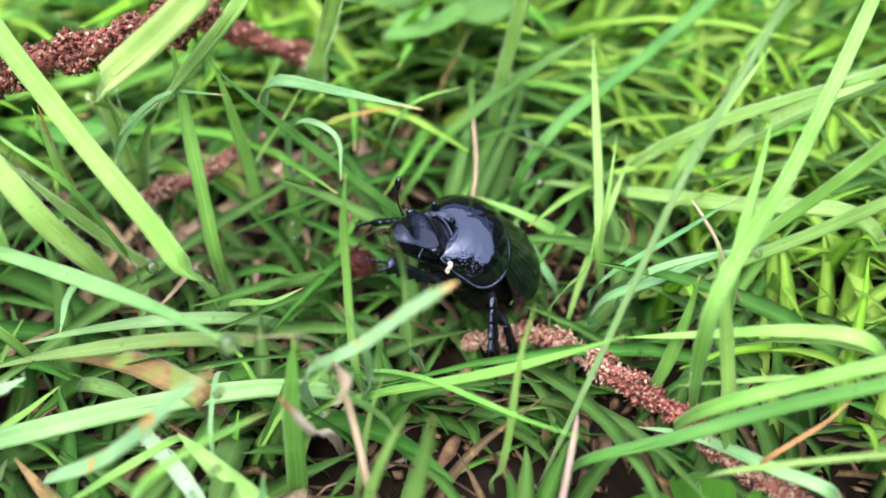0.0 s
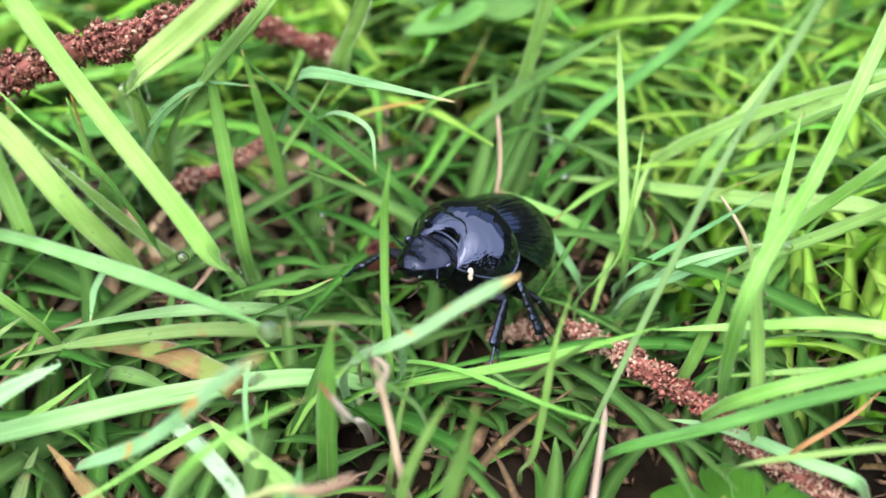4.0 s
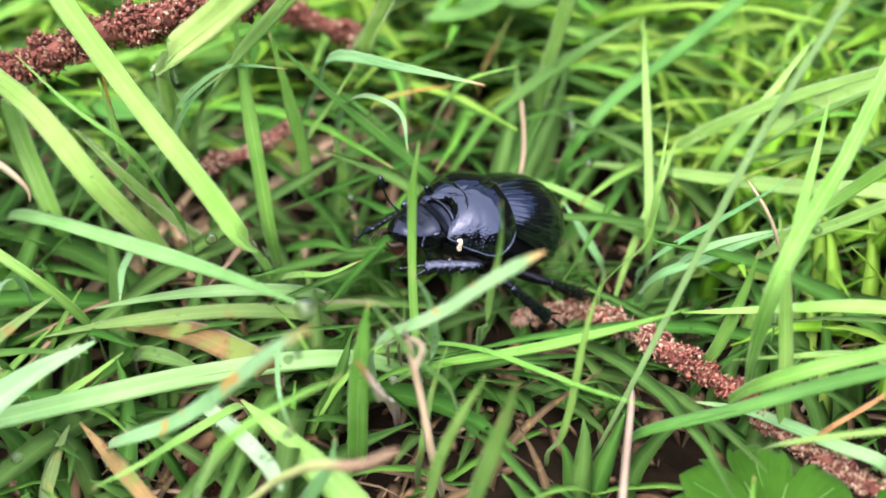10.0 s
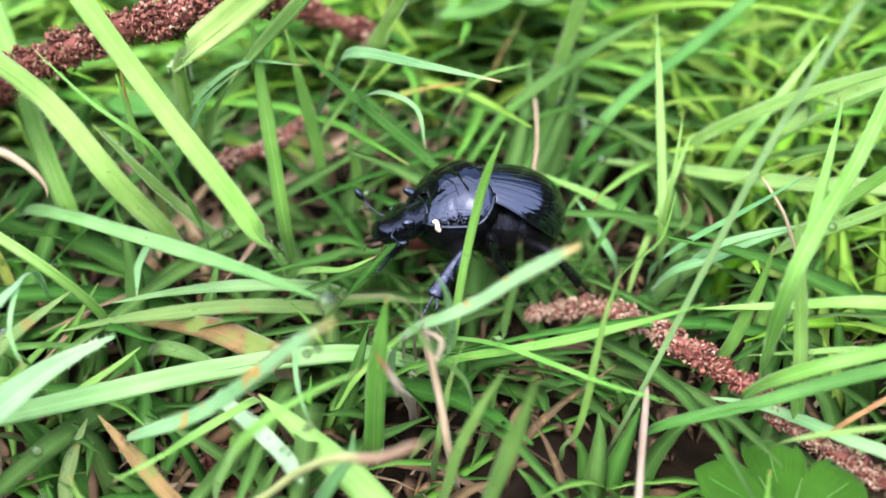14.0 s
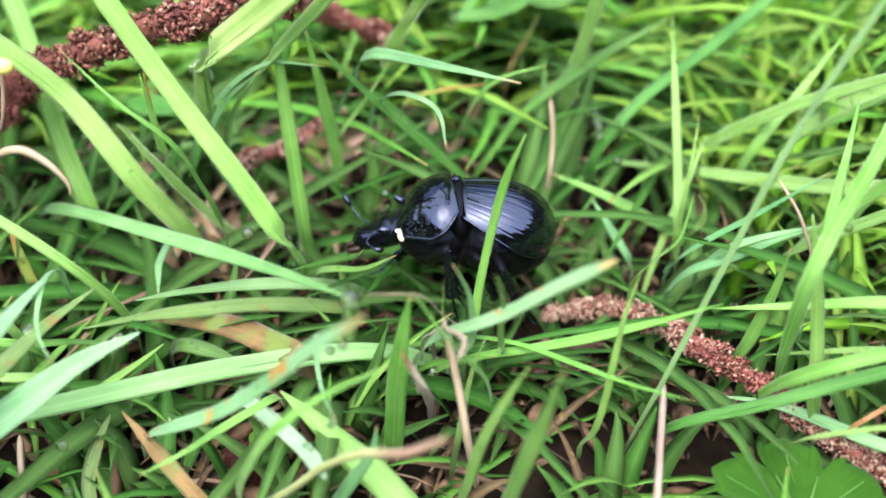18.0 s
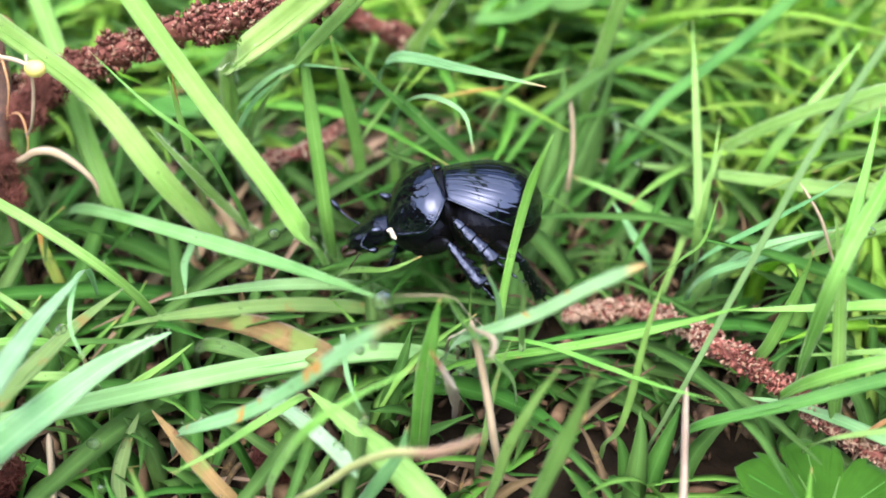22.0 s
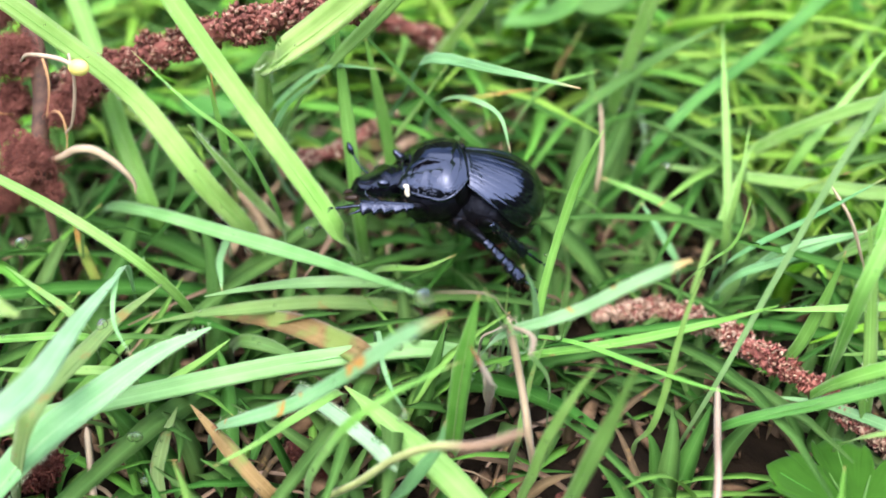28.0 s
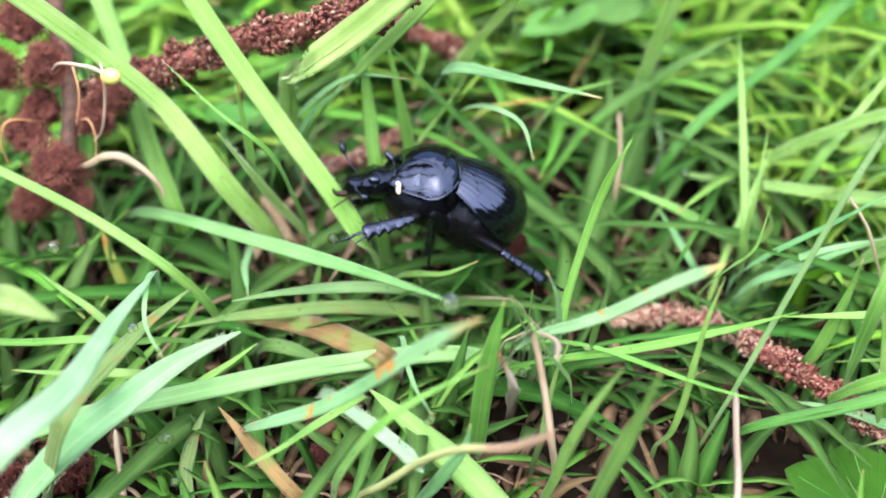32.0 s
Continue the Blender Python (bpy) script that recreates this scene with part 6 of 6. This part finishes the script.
def field(name, look_of, label, count, area, tall, wide, seed, lie=0.0, clear=True, nseg=7, kind_of="grass", hollow=False, shade=0.0):
    rng = random.Random(seed)
    verts, faces, uvs = [], [], []
    made = 0
    tries = 0
    while made < count and tries < count * 9:
        tries += 1
        x, y = rng.uniform(*area[0]), rng.uniform(*area[1])
        if hollow and (abs(x - 10) < 92 and -44 < y < 132 or math.hypot(x - 10, y - 60) > 500 + 60 * noise.noise((x * 0.01, y * 0.01, 5.0))):
            continue
        if shade and (-46 < x < 42 and 22 < y < 62 or 2 < x < 30 and -18 < y < 10) and rng.random() < shade:
            continue
        h = rng.uniform(*tall)
        w = rng.uniform(*wide)
        a = rng.uniform(0, 2 * math.pi)
        lean = rng.uniform(0.25, 1.1) + lie
        reach = h * lean
        rise_h = h / (1 + lean * 0.55) * (0.12 if lie > 2 else 1.0)
        if lie > 2:
            reach, rise_h = h, rng.uniform(0.5, 4.5)
        d = np.array((math.cos(a), math.sin(a), 0))
        root = np.array((x, y, rise(x, y) - 0.4))
        droop = rng.uniform(0.0, 0.6)
        pts = []
        for i in range(nseg):
            s = i / (nseg - 1)
            z = rise_h * (s - droop * s**3 * 0.6) if lie <= 2 else rise_h * math.sin(math.pi * min(1, 0.15 + s * 0.8))
            pts.append(root + d * reach * s ** (1.5 if lie <= 2 else 1) + np.array((0, 0, z)) + np.array((-d[1], d[0], 0)) * reach * 0.12 * math.sin(3 * s + a))
        if clear and any(hides_beetle(p) for p in pts[2:]):
            continue
        if not hollow and rng.random() < 0.93 and any(in_the_way(p) for p in pts[1:]):
            continue
        made += 1
        side0 = np.array((-d[1], d[0], rng.uniform(-0.4, 0.4)))
        side0 /= np.linalg.norm(side0)
        k = len(verts)
        for i, p in enumerate(pts):
            s = i / (nseg - 1)
            ww = 0.5 * w * max(0.04, min(1, (1 - s) / 0.6)) ** 0.75
            verts += [(p - side0 * ww + (0, 0, 0.2 * ww)) * U, (p - (0, 0, 0.05)) * U, (p + side0 * ww + (0, 0, 0.2 * ww)) * U, (p - (0, 0, 0.16)) * U]
            uvs += [(0, s), (0.5, s), (1, s), (0.5, s)]
        for i in range(nseg - 1):
            b = k + i * 4
            faces += [(b, b + 1, b + 5, b + 4), (b + 1, b + 2, b + 6, b + 5), (b + 2, b + 3, b + 7, b + 6), (b + 3, b, b + 4, b + 7)]
    tagged(new(name, mesh_of(name, verts, faces, look_of, uvs)), label, kind_of, kind="stuff")


def litter(count, area, seed, size=1.0):
    """Crumbs of dry leaf, bract and bark strewn over the soil."""
    rng = random.Random(seed)
    verts, faces = [], []
    for _ in range(count):
        x, y = rng.uniform(*area[0]), rng.uniform(*area[1])
        at = np.array((x, y, rise(x, y) + rng.uniform(0.1, 1.2)))
        a, b = rng.uniform(0, 2 * math.pi), rng.uniform(-0.7, 0.7)
        along = np.array((math.cos(a) * math.cos(b), math.sin(a) * math.cos(b), math.sin(b))) * rng.uniform(0.4, 1.7) * size
        over = np.array((rng.uniform(-0.5, 0.5), rng.uniform(-0.8, 0.2), 1.0))
        side = np.cross(along, over)
        side *= rng.uniform(0.15, 0.6) * size / np.linalg.norm(side)
        k = len(verts)
        verts += [(at - along) * U, (at - along * 0.3 + side) * U, (at + along * 0.5 + side * 0.8) * U, (at + along) * U, (at + along * 0.2 - side) * U, (at + over * 0.25 * size) * U, (at - over * 0.08 * size) * U]
        faces += [(k + i, k + (i + 1) % 5, k + 5) for i in range(5)] + [(k + (i + 1) % 5, k + i, k + 6) for i in range(5)]
    tagged(new("litter", mesh_of("litter", verts, faces, CHIPS)), "brown and tan crumbs of dry plant litter on the soil", "litter", kind="stuff")


litter(4000, ((-75, 95), (-45, 110)), 31)
litter(420, ((-60, 70), (-45, 60)), 35, 2.6)
field("dead_grass", FIELD["dead"], "matted brown dead grass lying on the soil", 520, ((-85, 105), (-40, 130)), (6, 26), (0.5, 1.7), 11, lie=3.0, clear=False, shade=0.5)
field("dead_grass", FIELD["straw"], "thin pale straw and rootlets lying over the soil", 90, ((-70, 90), (-42, 80)), (5, 22), (0.16, 0.6), 32, lie=3.0, clear=False, shade=0.6)
field("dead_grass", FIELD["dead"], "dry brown blades leaning low between the green ones", 130, ((-60, 60), (-42, 40)), (6, 16), (0.6, 1.6), 33, clear=False)
field("dead_grass", FIELD["straw"], "broad tan withered blades in the hollow of the turf", 42, ((-48, 6), (26, 60)), (8, 20), (1.1, 2.3), 36, lie=0.8)
field("grass", FIELD["deep"], "grass low in the turf, its green darkened as shade", 950, ((-80, 100), (2, 130)), (14, 32), (1.8, 3.2), 12, lie=0.5, shade=0.3)
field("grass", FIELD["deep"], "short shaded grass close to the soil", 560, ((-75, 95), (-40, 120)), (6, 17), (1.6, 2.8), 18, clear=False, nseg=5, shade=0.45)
field("grass", FIELD["deep"], "soft grass under the beetle, darkened green for shade", 170, ((-26, 34), (4, 34)), (5, 13), (1.2, 2.4), 37, lie=0.6, clear=False)
field("grass", FIELD["deep"], "scattered front grass of the turf, its green darkened as shade", 220, ((-70, 90), (-42, 6)), (6, 17), (1.6, 2.8), 34)
field("grass", FIELD["green"], "dense green meadow grass behind and around the beetle", 400, ((-85, 105), (28, 135)), (18, 42), (2.2, 3.8), 13, lie=0.4, shade=0.94)
field("grass", FIELD["lime"], "bright young grass further back in the turf", 480, ((-85, 105), (44, 135)), (20, 46), (2.4, 4.2), 14, lie=0.3, shade=0.92)
field("grass", FIELD["green"], "green grass in front of the beetle", 130, ((-75, 95), (-45, 30)), (12, 26), (1.2, 2.2), 15, shade=0.35)
field("grass", FIELD["green"], "green blades lying flat over the soil", 70, ((-75, 95), (-38, 60)), (16, 38), (0.8, 1.7), 19, lie=3.0, clear=False)
field("grass", FIELD["lime"], "bright grass beside the fallen catkin", 200, ((30, 100), (2, 60)), (12, 27), (1.6, 2.8), 17)
field("grass", FIELD["green"], "short green grass low in the front of the turf", 70, ((-75, 95), (-42, 34)), (5, 13), (0.6, 1.3), 22, clear=False, nseg=5, shade=0.3)
field("grass", FIELD["lime"], "bright broad grass beside the path", 260, ((42, 105), (12, 90)), (14, 30), (1.3, 2.6), 24)
field("grass", FIELD["lime"], "tall bright grass at the back", 100, ((-12, 50), (66, 120)), (20, 42), (1.6, 3.2), 23)
field("grass", FIELD["lime"], "bright grass round the old catkin", 170, ((-80, 6), (52, 110)), (14, 30), (1.2, 2.4), 21)
field("grass", FIELD["green"], "meadow grass all round the open patch", 5200, ((-520, 540), (-420, 620)), (18, 46), (1.2, 2.6), 16, nseg=5, hollow=True)


def motions():
    turned = lambda pivot, nod, turn, lean: Matrix.Translation(pivot) @ pose(0, 0, 0, lean, nod, turn) @ Matrix.Translation(-pivot)
    walk(head, [(t, turned(Vector((4.5, 0, 0.5)) * U, nod, turn, 0)) for t, nod, turn in HEAD_WAY])
    walk(abdomen, [(t, turned(Vector((-0.2, 0, 1.5)) * U, nod, turn, lean)) for t, nod, turn, lean in HIND_WAY])
    walk(beetle, [(t, pose(x * U, y * U, z * U, roll, pitch, yaw)) for t, x, y, z, yaw, pitch, roll in BEETLE_WAY])
    for (where, flip), (femur, shins) in LEGS.items():
        one, two = leg_rows(where, flip, (LEFT_FEET if flip > 0 else RIGHT_FEET)[where], LEFT_KNEES[where] if flip > 0 else ())
        walk(femur, one)
        for piece in shins:
            walk(piece, two)
    walk(tipD, sway_rows(tipD, TIP_D, TIP_D_AIMS))
    walk(ytip, sway_rows(ytip, TIP_Y, TIP_Y_AIMS))
    walk(cM, sway_rows(cM, TIP_M, TIP_M_AIMS))


motions()
